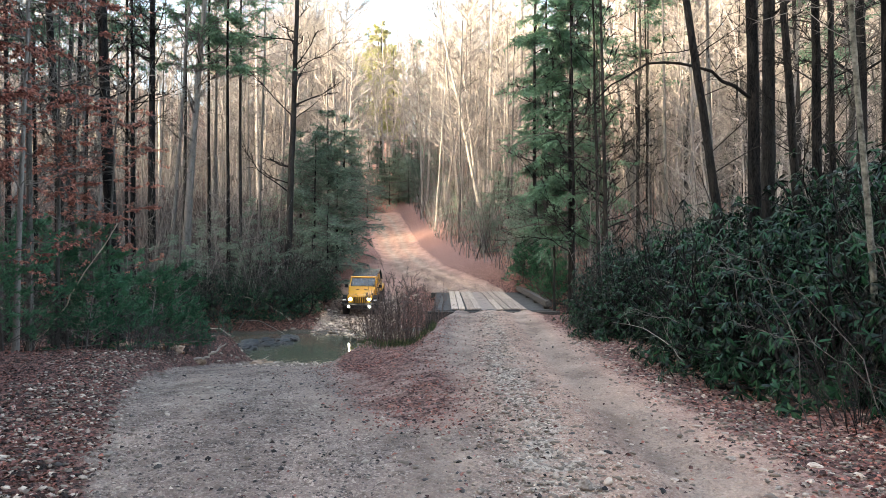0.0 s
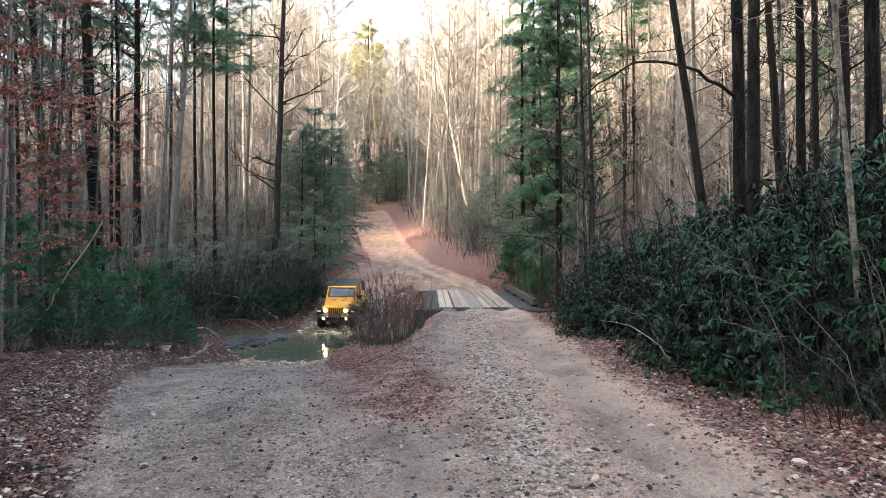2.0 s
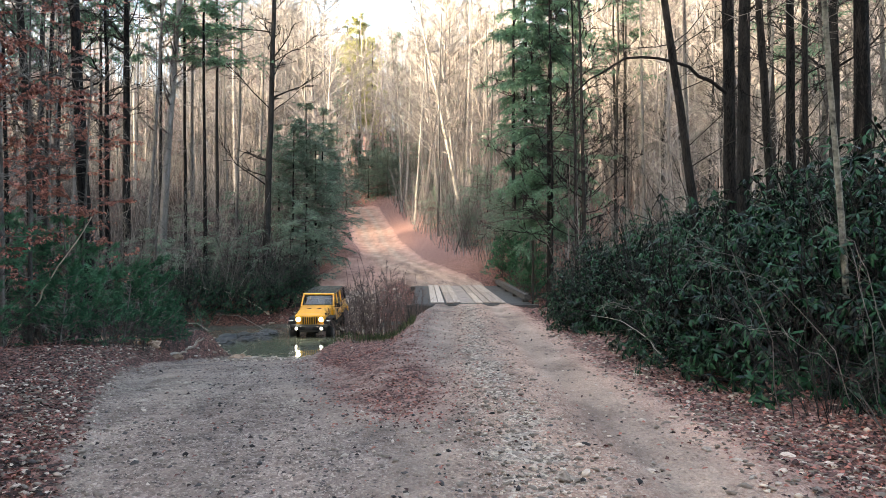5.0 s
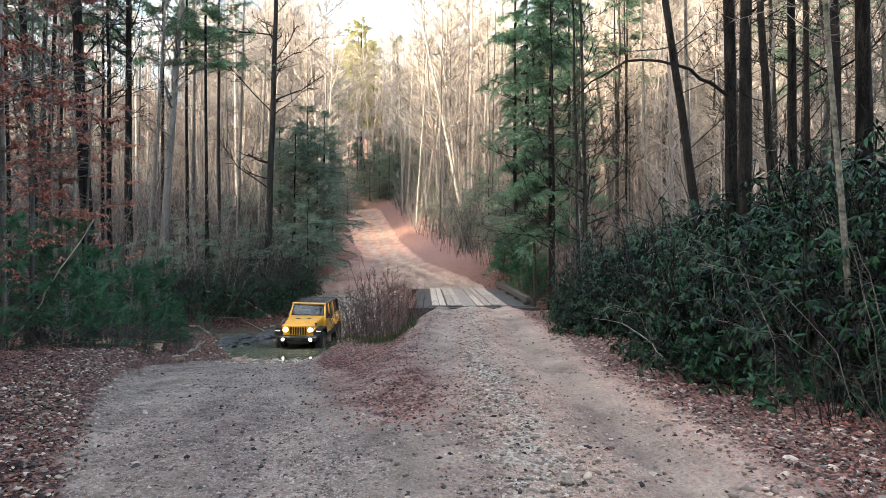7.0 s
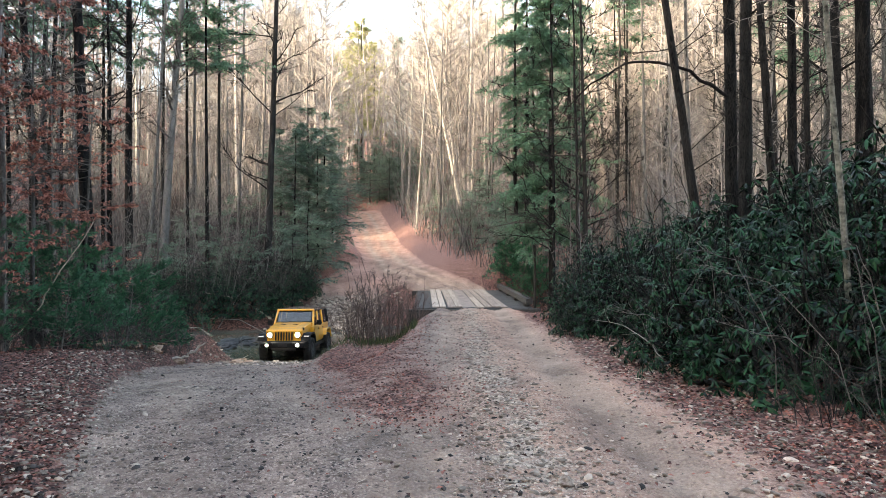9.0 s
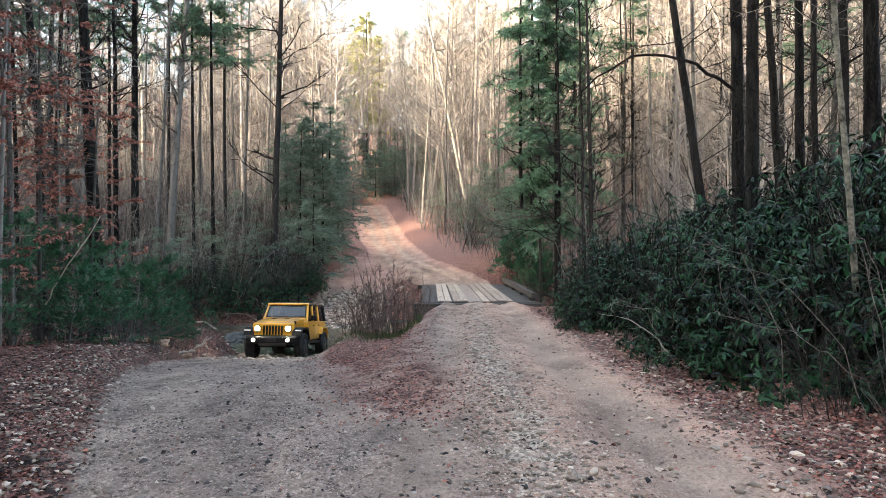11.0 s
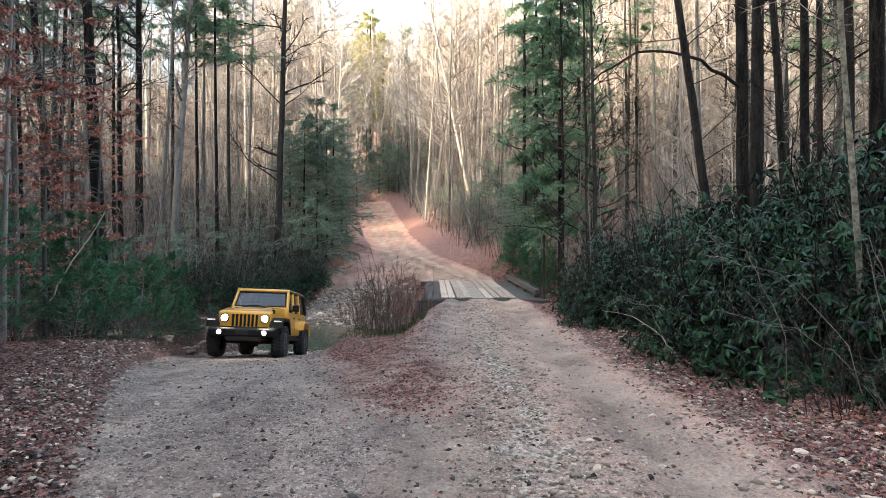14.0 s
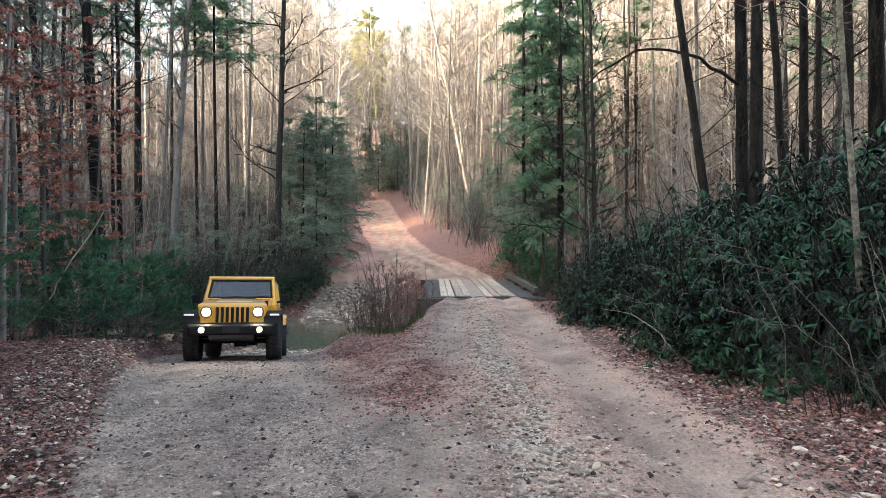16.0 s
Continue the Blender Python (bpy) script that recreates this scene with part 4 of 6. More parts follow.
def forest():
    rng = random.Random(11)
    kinds = []
    for k, (tall, r, bark, label) in enumerate((
            (17, 0.085, BARK_GREY, "slender grey leafless tree in the woods"), (20, 0.12, BARK_GREY, "tall grey leafless tree in the woods"), (14, 0.055, BARK_PALE, "thin pale leafless tree in the woods"),
            (22, 0.14, BARK_PALE, "tall pale leafless tree on the slope"), (19, 0.13, BARK_DARK, "dark leafless tree in the woods"), (11, 0.04, BARK_GREY, "thin leafless sapling in the woods"))):
        kinds.append(bare_tree(pose(-14 - 3 * k, 50 + 2 * k, h(-14 - 3 * k, 50 + 2 * k) - 0.05), 300 + k, tall, r, bark, label, (rng.uniform(-0.6, 0.6), 0), 26, 0.28, 2.6, 0.1, 3, 1.6))
    extra = 0
    while extra < 40:
        y = rng.uniform(26, 50)
        x = rng.uniform(0.27, 0.70) * y
        if road_gap(x, y) < 5 or abs(y - float(creek_y(x))) < 3.5:
            continue
        k = kinds[rng.choice((0, 0, 1, 4, 5, 5))]
        copy_thing(k, scaled(pose(x, y, h(x, y) - 0.05, rng.uniform(-4, 4), rng.uniform(-4, 4), rng.uniform(0, 360)), rng.uniform(0.75, 1.15)))
        extra += 1
    made = 0
    while made < 135:
        y = rng.uniform(13, 84)
        x = rng.uniform(-0.72, 0.72) * y
        gap = road_gap(x, y)
        if gap < 4.6 or (abs(y - float(creek_y(x))) < 4.5 and abs(x) < 25):
            continue
        if y < 26 and -9 < x < 10:
            continue
        if x > 0 and y < 18 and rng.random() < 0.6:
            continue
        k = kinds[rng.choice((0, 0, 1, 2, 2, 3, 4, 5, 5) if y > 45 and x > -12 else (0, 0, 1, 5, 5, 5, 4))]
        copy_thing(k, scaled(pose(x, y, h(x, y) - 0.05, rng.uniform(-3, 3), rng.uniform(-3, 3), rng.uniform(0, 360)), rng.uniform(0.8, 1.2)))
        made += 1


def far_woods():
    """The uncountable bare woods of the hillside."""
    rng = np.random.default_rng(21)
    models = []
    for k in range(5):
        g = Geo()
        tall = (20, 24, 17, 22, 14)[k]
        p, rad = trunk_geo(rng, tall, 0.085 + 0.018 * k, (rng.normal(0, 1.0), rng.normal(0, 0.6)), 0.22, 5, 7)
        g.tube(p, rad, 5)
        for s in along(rng, p, 24, 0.25)[0]:
            a = rng.uniform(0, 2 * np.pi)
            ln = rng.uniform(1.2, 3.4)
            e = s + np.array((math.cos(a), math.sin(a), rng.uniform(0.3, 1.1))) * ln
            g.slivers([s], [e], 0.040)
            f = rng.uniform(0.2, 1, (18, 1))
            ts = s * (1 - f) + e * f
            g.slivers(ts, ts + fan(rng, np.repeat((e - s)[None] / ln, 18, 0), 0.7, 0.3) * rng.uniform(0.4, 1.7, (18, 1)), 0.020)
        models.append(g.pieces())
    out = Geo()
    n = 0
    while n < 1450:
        y = 78 + 130 * rng.random() ** 1.2
        x = rng.uniform(-0.75, 0.75) * y
        if n < 60:
            x, y = -rng.uniform(24, 62), rng.uniform(38, 90)
        elif n < 520:
            x, y = rng.uniform(13, 60), rng.uniform(36, 90)
        elif n < 640:
            y = rng.uniform(60, 98)
            x = rng.uniform(-0.34, -0.13) * y
        elif n < 940:
            y = rng.uniform(98, 200)
            x = rng.uniform(-0.32, 0.16) * y
        elif n < 1020:
            # tall trees on both shoulders of the gap
            y = rng.uniform(68, 105)
            x = (rng.uniform(0.0, 0.13) if n % 3 else rng.uniform(-0.25, -0.175)) * y
        if abs(x) > 0.78 * y or (x < -0.20 * y and y > 95 and rng.random() < 0.7):
            continue
        if abs(x - float(road_x(y))) < 4 and y < 104:
            continue
        m = np.array(scaled(pose(x, y, h(x, y) - 0.1, rng.normal(0, 2), rng.normal(0, 2), rng.uniform(0, 360)), rng.uniform(0.75, 1.2) * (1.16 if 640 <= n < 940 else 1.3 if 940 <= n < 1020 else 1.0)))
        out.merge(models[rng.integers(0, 5)], m)
        n += 1
    tagged(new("far_woods", out.mesh("far_woods", FAR_LIT_TWIG)), "sunlit leafless woods covering the far hillside", "woods", kind="stuff")
    # thin undergrowth stems through the whole wood
    g = Geo()
    n = 18000
    y = 21 + 73 * rng.random(n) ** 0.8
    x = rng.uniform(-0.75, 0.75, n) * y
    gap = np.minimum(np.abs(x - road_x(y)), np.where(y < 53, np.abs(x - ford_x(y)), 99))
    ok = (gap > 3.6) & (np.abs(y - creek_y(x)) > 4.2) & ~((y < 25) & (x > -9) & (x < 9)) & ~((x > 0) & (y < 20))
    x, y = x[ok], y[ok]
    a = np.stack([x, y, height(x, y) - 0.1], 1)
    tall = rng.gamma(2.2, 1.3, len(x)) + 0.6
    b = a + np.stack([rng.normal(0, 0.26, len(x)) * tall, rng.normal(0, 0.26, len(x)) * tall, tall], 1)
    g.slivers(a, b, 0.010 + 0.0002 * y)
    for k in range(6):
        f = rng.uniform(0.3, 1, (len(x), 1))
        s = a * (1 - f) + b * f
        g.slivers(s, s + fan(rng, (b - a) / tall[:, None], 0.8, 0.1) * rng.uniform(0.2, 0.9, (len(x), 1)) * tall[:, None] * 0.45, 0.006 + 0.0001 * y)
    tagged(new("undergrowth", g.mesh("undergrowth", UNDERGROWTH)), "tangle of thin grey leafless understory stems", "undergrowth", kind="stuff")


def evergreens():
    big = hemlock(pose(*stand(0.186, 35), 0, 0, 20), 401, 24, 0.17, "large dark green hemlock with drooping boughs near the bridge", 0.20, 3.0, 185, HEMLOCK, 26, -0.3, 0.20, k=18, cone=0.35)
    mid = hemlock(pose(*stand(-0.165, 44), 0, 0, 0), 402, 10, 0.09, "bushy green hemlock at the creek bank", 0.06, 2.8, 98, BRIGHTENED_HEMLOCK, 20, -0.12, 0.15, k=15, cone=0.6)
    low = hemlock(pose(*stand(0.118, 41), 0, 0, 0), 403, 4.6, 0.05, "low bushy young hemlock beside the track", 0.05, 2.0, 52, BRIGHTENED_HEMLOCK, 14, -0.2, 0.15, k=11, cone=0.6)
    rng = random.Random(3)
    for tx, d, s in ((0.150, 42, 0.85), (0.212, 47, 0.8)):
        copy_thing(big, scaled(pose(*stand(tx, d), 0, 0, rng.uniform(0, 360)), s))
    for tx, d, s in ((-0.132, 50, 0.8), (-0.146, 47, 0.98), (-0.188, 42.5, 0.85), (-0.205, 46, 0.85), (-0.152, 43, 0.75), (-0.02, 104, 0.9), (-0.045, 102, 0.9), (-0.068, 103, 0.8), (-0.095, 100, 0.8), (-0.012, 98, 0.7)):
        copy_thing(mid, scaled(pose(*stand(tx, d), 0, 0, rng.uniform(0, 360)), s))
    for tx, d, s in ((-0.168, 39, 1.0), (0.135, 46, 1.2), (0.095, 52, 1.2), (0.08, 60, 1.2), (-0.085, 97, 1.2), (-0.06, 97, 1.4), (-0.03, 99, 1.4), (0.16, 40, 0.9),
                     (-0.25, 37, 0.8), (-0.31, 38, 0.8), (0.0, 92, 1.2), (-0.13, 72, 1.1), (-0.11, 84, 1.2), (-0.36, 35, 0.7), (-0.28, 36.5, 0.6), (-0.40, 35, 0.8), (0.022, 62, 0.8), (0.045, 56, 0.75), (0.068, 50, 0.8), (0.03, 71, 0.9), (-0.004, 79, 0.9), (-0.03, 88, 1.0), (-0.05, 94, 1.3), (0.105, 47, 0.8), (-0.19, 38, 0.7), (-0.155, 43, 0.9), (-0.078, 95, 1.5), (-0.064, 94, 1.3), (-0.050, 92, 1.4), (-0.036, 93, 1.7), (-0.022, 91, 1.5), (-0.008, 93, 1.6), (0.008, 88, 1.4), (0.016, 82, 1.2), (-0.142, 88, 1.5), (-0.150, 80, 1.4), (-0.34, 43, 0.8), (-0.27, 46, 0.9), (-0.50, 38, 0.8)):
        copy_thing(low, scaled(pose(*stand(tx, d), 0, 0, rng.uniform(0, 360)), s))
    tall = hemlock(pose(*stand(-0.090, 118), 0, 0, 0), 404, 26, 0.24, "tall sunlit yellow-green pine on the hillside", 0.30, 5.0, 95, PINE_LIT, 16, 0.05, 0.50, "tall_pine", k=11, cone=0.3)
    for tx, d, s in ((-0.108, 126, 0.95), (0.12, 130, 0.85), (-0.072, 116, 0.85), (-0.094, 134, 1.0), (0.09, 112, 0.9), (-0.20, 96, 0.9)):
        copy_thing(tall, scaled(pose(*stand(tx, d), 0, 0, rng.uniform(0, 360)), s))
    spire = hemlock(pose(*stand(-0.038, 122), 0, 0, 0), 406, 24, 0.2, "dark narrow conifer on the hillside", 0.2, 3.4, 90, BRIGHTENED_HEMLOCK, 12, -0.1, 0.42, k=9)
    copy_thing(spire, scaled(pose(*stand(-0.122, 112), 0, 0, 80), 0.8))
    # high pine boughs over the left woods
    crown = hemlock(pose(*stand(-0.312, 37.5), 0, 0, 0), 405, 25, 0.11, "tall pine with green crown above bare trunk", 0.47, 3.6, 70, HEMLOCK, 18, 0.0, 0.22, "tall_pine", k=14, cone=0.4)
    for tx, d, s in ((-0.34, 40, 1.0), (-0.295, 41, 1.0), (-0.375, 43, 1.05), (-0.52, 36, 1.0), (-0.63, 19, 0.75), (0.64, 26, 0.9), (-0.46, 40, 1.0), (-0.59, 24, 0.8), (0.30, 44, 0.95), (0.56, 34, 1.0)):
        copy_thing(crown, scaled(pose(*stand(tx, d), 0, 0, rng.uniform(0, 360)), s))
    # unseen hemlocks beside and behind the path's start, added to shade the verges
    for x, y, s in ((-9.5, 3.0, 0.8), (-9.3, 8.0, 0.8), (-11.6, 12.0, 0.85), (-7.0, -3.5, 0.75), (-11.5, 7.5, 0.8), (-13, 3.0, 0.9), (8.2, -3.0, 0.8), (11.5, 0.0, 0.85)):
        copy_thing(big, scaled(pose(x, y, h(x, y) - 0.05, 0, 0, rng.uniform(0, 360)), s))
    first = white_pine(pose(*stand(-0.50, 15.5), 0, 0, 0), 420, 2.7, "feathery green young white pine by the track")
    second = white_pine(pose(*stand(-0.40, 17), 0, 0, 0), 421, 1.9, "low feathery young white pine by the creek", 1.0)
    for tx, d, s in ((-0.545, 15, 0.85), (-0.60, 13.5, 0.9), (-0.64, 12.5, 0.7), (-0.455, 17.5, 0.85), (-0.57, 18, 1.05), (-0.62, 16, 1.1)):
        copy_thing(first, scaled(pose(*stand(tx, d), 0, 0, rng.uniform(0, 360)), s))
    for tx, d, s in ((-0.43, 16, 0.9), (-0.47, 15, 0.8), (-0.52, 13.5, 0.7), (-0.316, 22.8, 0.35), (-0.374, 19.2, 0.5), (-0.350, 20.3, 0.38), (-0.368, 21.6, 0.6), (-0.385, 18.6, 0.55), (-0.40, 20, 1.0), (0.116, 39.6, 1.1), (0.128, 39.2, 1.25), (0.140, 38.8, 1.3), (0.152, 38.5, 1.15), (0.146, 37.2, 0.9), (0.166, 37.6, 1.1)):
        copy_thing(second, scaled(pose(*stand(tx, d), 0, 0, rng.uniform(0, 360)), s))


def thicket():
    rng = random.Random(9)
    kinds = [rhododendron(pose(*stand(0.30, 15.0), 0, 0, 0), 500, "dark glossy rhododendron with drooping leaves", 1.5, 2.4, 430),
             rhododendron(pose(*stand(0.40, 11.0), 0, 0, 0), 501, "dark glossy rhododendron with drooping leaves", 1.3, 2.0, 420),
             rhododendron(pose(*stand(0.46, 9.0), 0, 0, 0), 502, "low dark rhododendron at the track's edge", 1.1, 1.3, 360)]
    spots = [(5.0, 19.0, 0), (5.6, 21.5, 0), (6.2, 17.0, 0), (5.0, 13.3, 1), (4.7, 11.4, 1), (6.0, 14.3, 0), (6.1, 12.0, 0), (5.6, 10.0, 0), (4.6, 9.2, 2), (4.5, 7.8, 2), (5.7, 8.2, 1), (7.2, 10.4, 0),
             (7.6, 13.0, 0), (7.8, 15.5, 0), (7.5, 18.5, 0), (9.3, 12.0, 0), (9.4, 15.0, 0), (7.0, 8.6, 0), (5.0, 6.2, 2), (6.3, 6.6, 1), (4.2, 15.8, 2), (4.6, 17.2, 1), (5.6, 23.5, 1), (8.8, 20, 0), (9, 9.6, 0), (4.9, 20.6, 2), (10.8, 17, 0), (7.2, 22, 0)]
    spots += [(8.0, 11.6, 0), (8.9, 10.8, 0), (9.9, 13.2, 0), (8.2, 9.4, 0), (10.6, 11.8, 0), (11.6, 14.2, 0), (8.4, 13.6, 0), (10.2, 19.5, 0), (9.0, 17.2, 0), (12.6, 16.5, 0)]
    spots += [(-7.2, 35.0, 2), (-8.3, 34.2, 1), (-9.6, 33.8, 1), (-10.8, 33.2, 0), (-12.2, 32.6, 0), (-8.0, 36.3, 1), (-9.6, 35.8, 0), (-11.5, 35.2, 0), (-7.0, 37.8, 1), (-13.6, 32.0, 0), (-6.6, 36.6, 2)]
    for x, y, k in spots:
        big = 1.55 if x > 7.9 else 1.4 if x > 5.9 and k == 0 else 1.12
        copy_thing(kinds[k], scaled(pose(x, y, h(x, y) - 0.05, 0, 0, rng.uniform(0, 360)), rng.uniform(0.88, 1.06) * big))


def brush():
    rng = random.Random(14)
    first = tangle(pose(-1.6, 21.8, h(-1.6, 21.8)), 600, "dry brown weed stalks on the bank beside the ford", 1.0, 2.1, 13, BRUSH, "dry_brush", 7, 1.6, "brush", "dry stalks by the ford", 0.22)
    for x, y, s in ((-2.35, 22.2, 0.85), (-1.0, 22.0, 1.0), (-1.5, 23.0, 1.25), (-2.5, 23.4, 0.85), (-0.8, 23.4, 0.95), (-2.0, 21.0, 0.6), (-1.2, 21.2, 0.8), (-1.9, 22.6, 1.15), (-0.45, 24.0, 0.85), (-0.5, 25.2, 0.8)):
        copy_thing(first, scaled(pose(x, y, h(x, y), 0, 0, rng.uniform(0, 360)), s))
    shrub = tangle(pose(-8.2, 35, h(-8.2, 35)), 601, "leafless grey twiggy shrub on the creek bank", 1.8, 2.6, 34, SHADED_TWIG, "bare_shrub", 4, 1.4)
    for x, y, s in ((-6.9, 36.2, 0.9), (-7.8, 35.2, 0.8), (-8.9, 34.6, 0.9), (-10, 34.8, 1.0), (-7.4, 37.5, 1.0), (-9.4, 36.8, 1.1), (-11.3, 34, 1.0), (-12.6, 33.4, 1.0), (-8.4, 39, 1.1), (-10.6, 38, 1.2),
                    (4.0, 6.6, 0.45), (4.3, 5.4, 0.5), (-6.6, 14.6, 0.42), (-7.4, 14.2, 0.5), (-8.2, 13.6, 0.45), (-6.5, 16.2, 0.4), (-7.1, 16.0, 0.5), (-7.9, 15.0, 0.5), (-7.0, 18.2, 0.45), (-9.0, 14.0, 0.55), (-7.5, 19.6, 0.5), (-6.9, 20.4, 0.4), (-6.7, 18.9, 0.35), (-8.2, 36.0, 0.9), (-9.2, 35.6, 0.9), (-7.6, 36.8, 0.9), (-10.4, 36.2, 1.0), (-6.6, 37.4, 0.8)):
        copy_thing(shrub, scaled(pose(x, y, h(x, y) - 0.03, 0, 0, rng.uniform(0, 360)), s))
    n = 0
    while n < 40:
        y = rng.uniform(35, 52)
        x = rng.uniform(-0.62, -0.2) * y
        if road_gap(x, y) < 4.5 or abs(y - float(creek_y(x))) < 4.2:
            continue
        copy_thing(shrub, scaled(pose(x, y, h(x, y) - 0.03, 0, 0, rng.uniform(0, 360)), rng.uniform(0.9, 1.9)))
        n += 1
    n = 0
    while n < 46:
        y = rng.uniform(12, 60)
        x = rng.uniform(-0.66, 0.5) * y
        if road_gap(x, y) < 3.6 or abs(y - float(creek_y(x))) < 4.2 or (y < 25 and -6.5 < x) or (x > 3 and y < 30):
            continue
        copy_thing(shrub, scaled(pose(x, y, h(x, y) - 0.03, 0, 0, rng.uniform(0, 360)), rng.uniform(0.6, 1.25)))
        n += 1


def beech():
    """Young beeches that keep their rust-coloured leaves, beside the track."""
    rng = np.random.default_rng(31)
    t = thing("beech_tree", pose(*stand(-0.62, 13)), "slender beech keeping dry rust-coloured leaves", "tree", "rusty beeches")
    p, rad = trunk_geo(rng, 9, 0.06, (0.3, 0.0), 0.05)
    part("trunk", Geo().tube(p, rad, 7), BARK_GREY, t, "", True)
    g, gl = Geo(), Geo()
    for s in along(rng, p, 46, 0.2)[0]:
        a = rng.uniform(0, 2 * np.pi)
        q, rr = limb(rng, s, (math.cos(a), math.sin(a), rng.uniform(-0.05, 0.3)), rng.uniform(0.9, 2.1), 0.014, 0.25, 5, -0.1)
        g.tube(q, rr, 3)
        ts, td = along(rng, q, 12, 0.2)
        td = fan(rng, td, 0.5, 0.0) * np.array((1, 1, 0.4))
        te = ts + td * rng.uniform(0.2, 0.5, (12, 1))
        g.sticks(ts, te, 0.004, 0.002)
        n = int(rng.choice((0, 50, 150, 240)))
        if not n:
            continue
        idx = rng.integers(3, 12, n)
        f = rng.uniform(0.2, 1.05, (n, 1))
        lp = ts[idx] * (1 - f) + te[idx] * f
        gl.blades(lp, td[idx] + rng.normal(0, 0.6, (n, 3)) + np.array((0, 0, -0.45)), np.array((0, 0, 1)) + rng.normal(0, 0.6, (n, 3)), rng.uniform(0.05, 0.10, n), rng.uniform(0.032, 0.058, n), 0.2, 0.1)
    part("branchwork", g, BARK_GREY, t)
    part("foliage", gl, BEECH, t)
    for tx, d, s, a in ((-0.56, 14.5, 0.85, 120), (-0.68, 11.5, 0.9, 200), (-0.53, 17.5, 0.8, 300), (-0.49, 15.5, 0.7, 40), (0.118, 48, 0.35, 0)):
        copy_thing(t, scaled(pose(*stand(tx, d), 0, 0, a), s))


standing_trees()
forest()
far_woods()
evergreens()
thicket()
brush()
beech()


# ---- fallen wood, stones, leaves ----
def stone_geo(rng, r, squash=0.6, sub=2):
    bm = bmesh.new()
    bmesh.ops.create_icosphere(bm, subdivisions=sub, radius=1)
    off = rng.uniform(0, 9, 3)
    for v in bm.verts:
        c = v.co.copy()
        k = 1 + 0.45 * noise.noise(Vector(c * 1.3) + Vector(off)) + 0.25 * noise.noise(Vector(c * 3.1) + Vector(off)) + 0.08 * noise.noise(Vector(c * 8.0) + Vector(off))
        v.co = Vector((c.x * k * r * 1.25, c.y * k * r, c.z * k * r * squash))
    return bm


def single_stone(x, y, r, mat, label, seed, squash=0.55, z=None):
    bm = stone_geo(np.random.default_rng(seed), r, squash, 3)
    me = bpy.data.meshes.new("rock")
    bm.to_mesh(me)
    bm.free()
    me.materials.append(mat)
    o = new("rock", me)
    o.matrix_basis = pose(x, y, (h(x, y) if z is None else z) + r * squash * 0.35, 0, 0, spin(seed))
    tagged(o, label, "rock", "rocks at the ford")


def rocks():
    for k, (x, y, r) in enumerate(((-7.6, 29.6, 0.42), (-7.0, 29.9, 0.34), (-8.1, 28.8, 0.5), (-7.2, 28.7, 0.36), (-6.8, 30.6, 0.45), (-7.9, 27.8, 0.38), (-6.6, 29.2, 0.25), (-8.8, 28.3, 0.4))):
        single_stone(x, y, r, ROCK_DARK, "dark wet rock in the creek", 700 + k, 0.45, max(h(x, y), WATER_Z - 0.05))
    for k, (x, y, r) in enumerate(((-6.9, 17.8, 0.2), (-7.4, 17.4, 0.26), (-6.5, 18.3, 0.16), (-8.0, 17.2, 0.24), (-6.1, 22.6, 0.2), (-5.9, 23.4, 0.15), (-6.3, 23.9, 0.22))):
        single_stone(x, y, r, ROCK_RED, "reddish brown stone at the creek's edge", 720 + k)
    single_stone(0.96, 4.63, 0.05, ROCK, "pale loose stone on the track", 740, 0.7)
    for k, (x, y, r) in enumerate(((2.22, 5.3, 0.035), (2.75, 5.1, 0.040), (2.95, 4.9, 0.042), (1.65, 4.9, 0.030))):
        single_stone(x, y, r, ROCK, "grey loose stone on the track", 741 + k, 0.5)


def clods(rng, models):
    """Dark clods and broken stones lying loose on the ford track."""
    n = 1300
    y = 3.6 + 20 * rng.random(n) ** 1.5
    x = np.where(rng.random(n) < 0.75, ford_x(y) + rng.normal(0.1, 1.0, n), road_x(y) + rng.normal(-0.6, 0.9, n))
    r = np.minimum(rng.gamma(1.4, 0.0050, n) + 0.003, 0.028)
    z = height(x, y)
    v, f = models[0]
    a = rng.uniform(0, 6.28, n)
    q = v[None] * (r[:, None] * rng.uniform(0.7, 1.5, (n, 3)))[:, None]
    c, sn = np.cos(a)[:, None], np.sin(a)[:, None]
    q = np.stack([q[..., 0] * c - q[..., 1] * sn, q[..., 0] * sn + q[..., 1] * c, q[..., 2]], -1) + np.stack([x, y, z + r * 0.25], 1)[:, None]
    g = Geo().add(q, (np.arange(n)[:, None, None] * len(v) + f).reshape(-1, 3))
    tagged(new("dirt_clods", g.mesh("dirt_clods", CLOD)), "dark clods and broken stones loose on the track", "stones", kind="stuff")


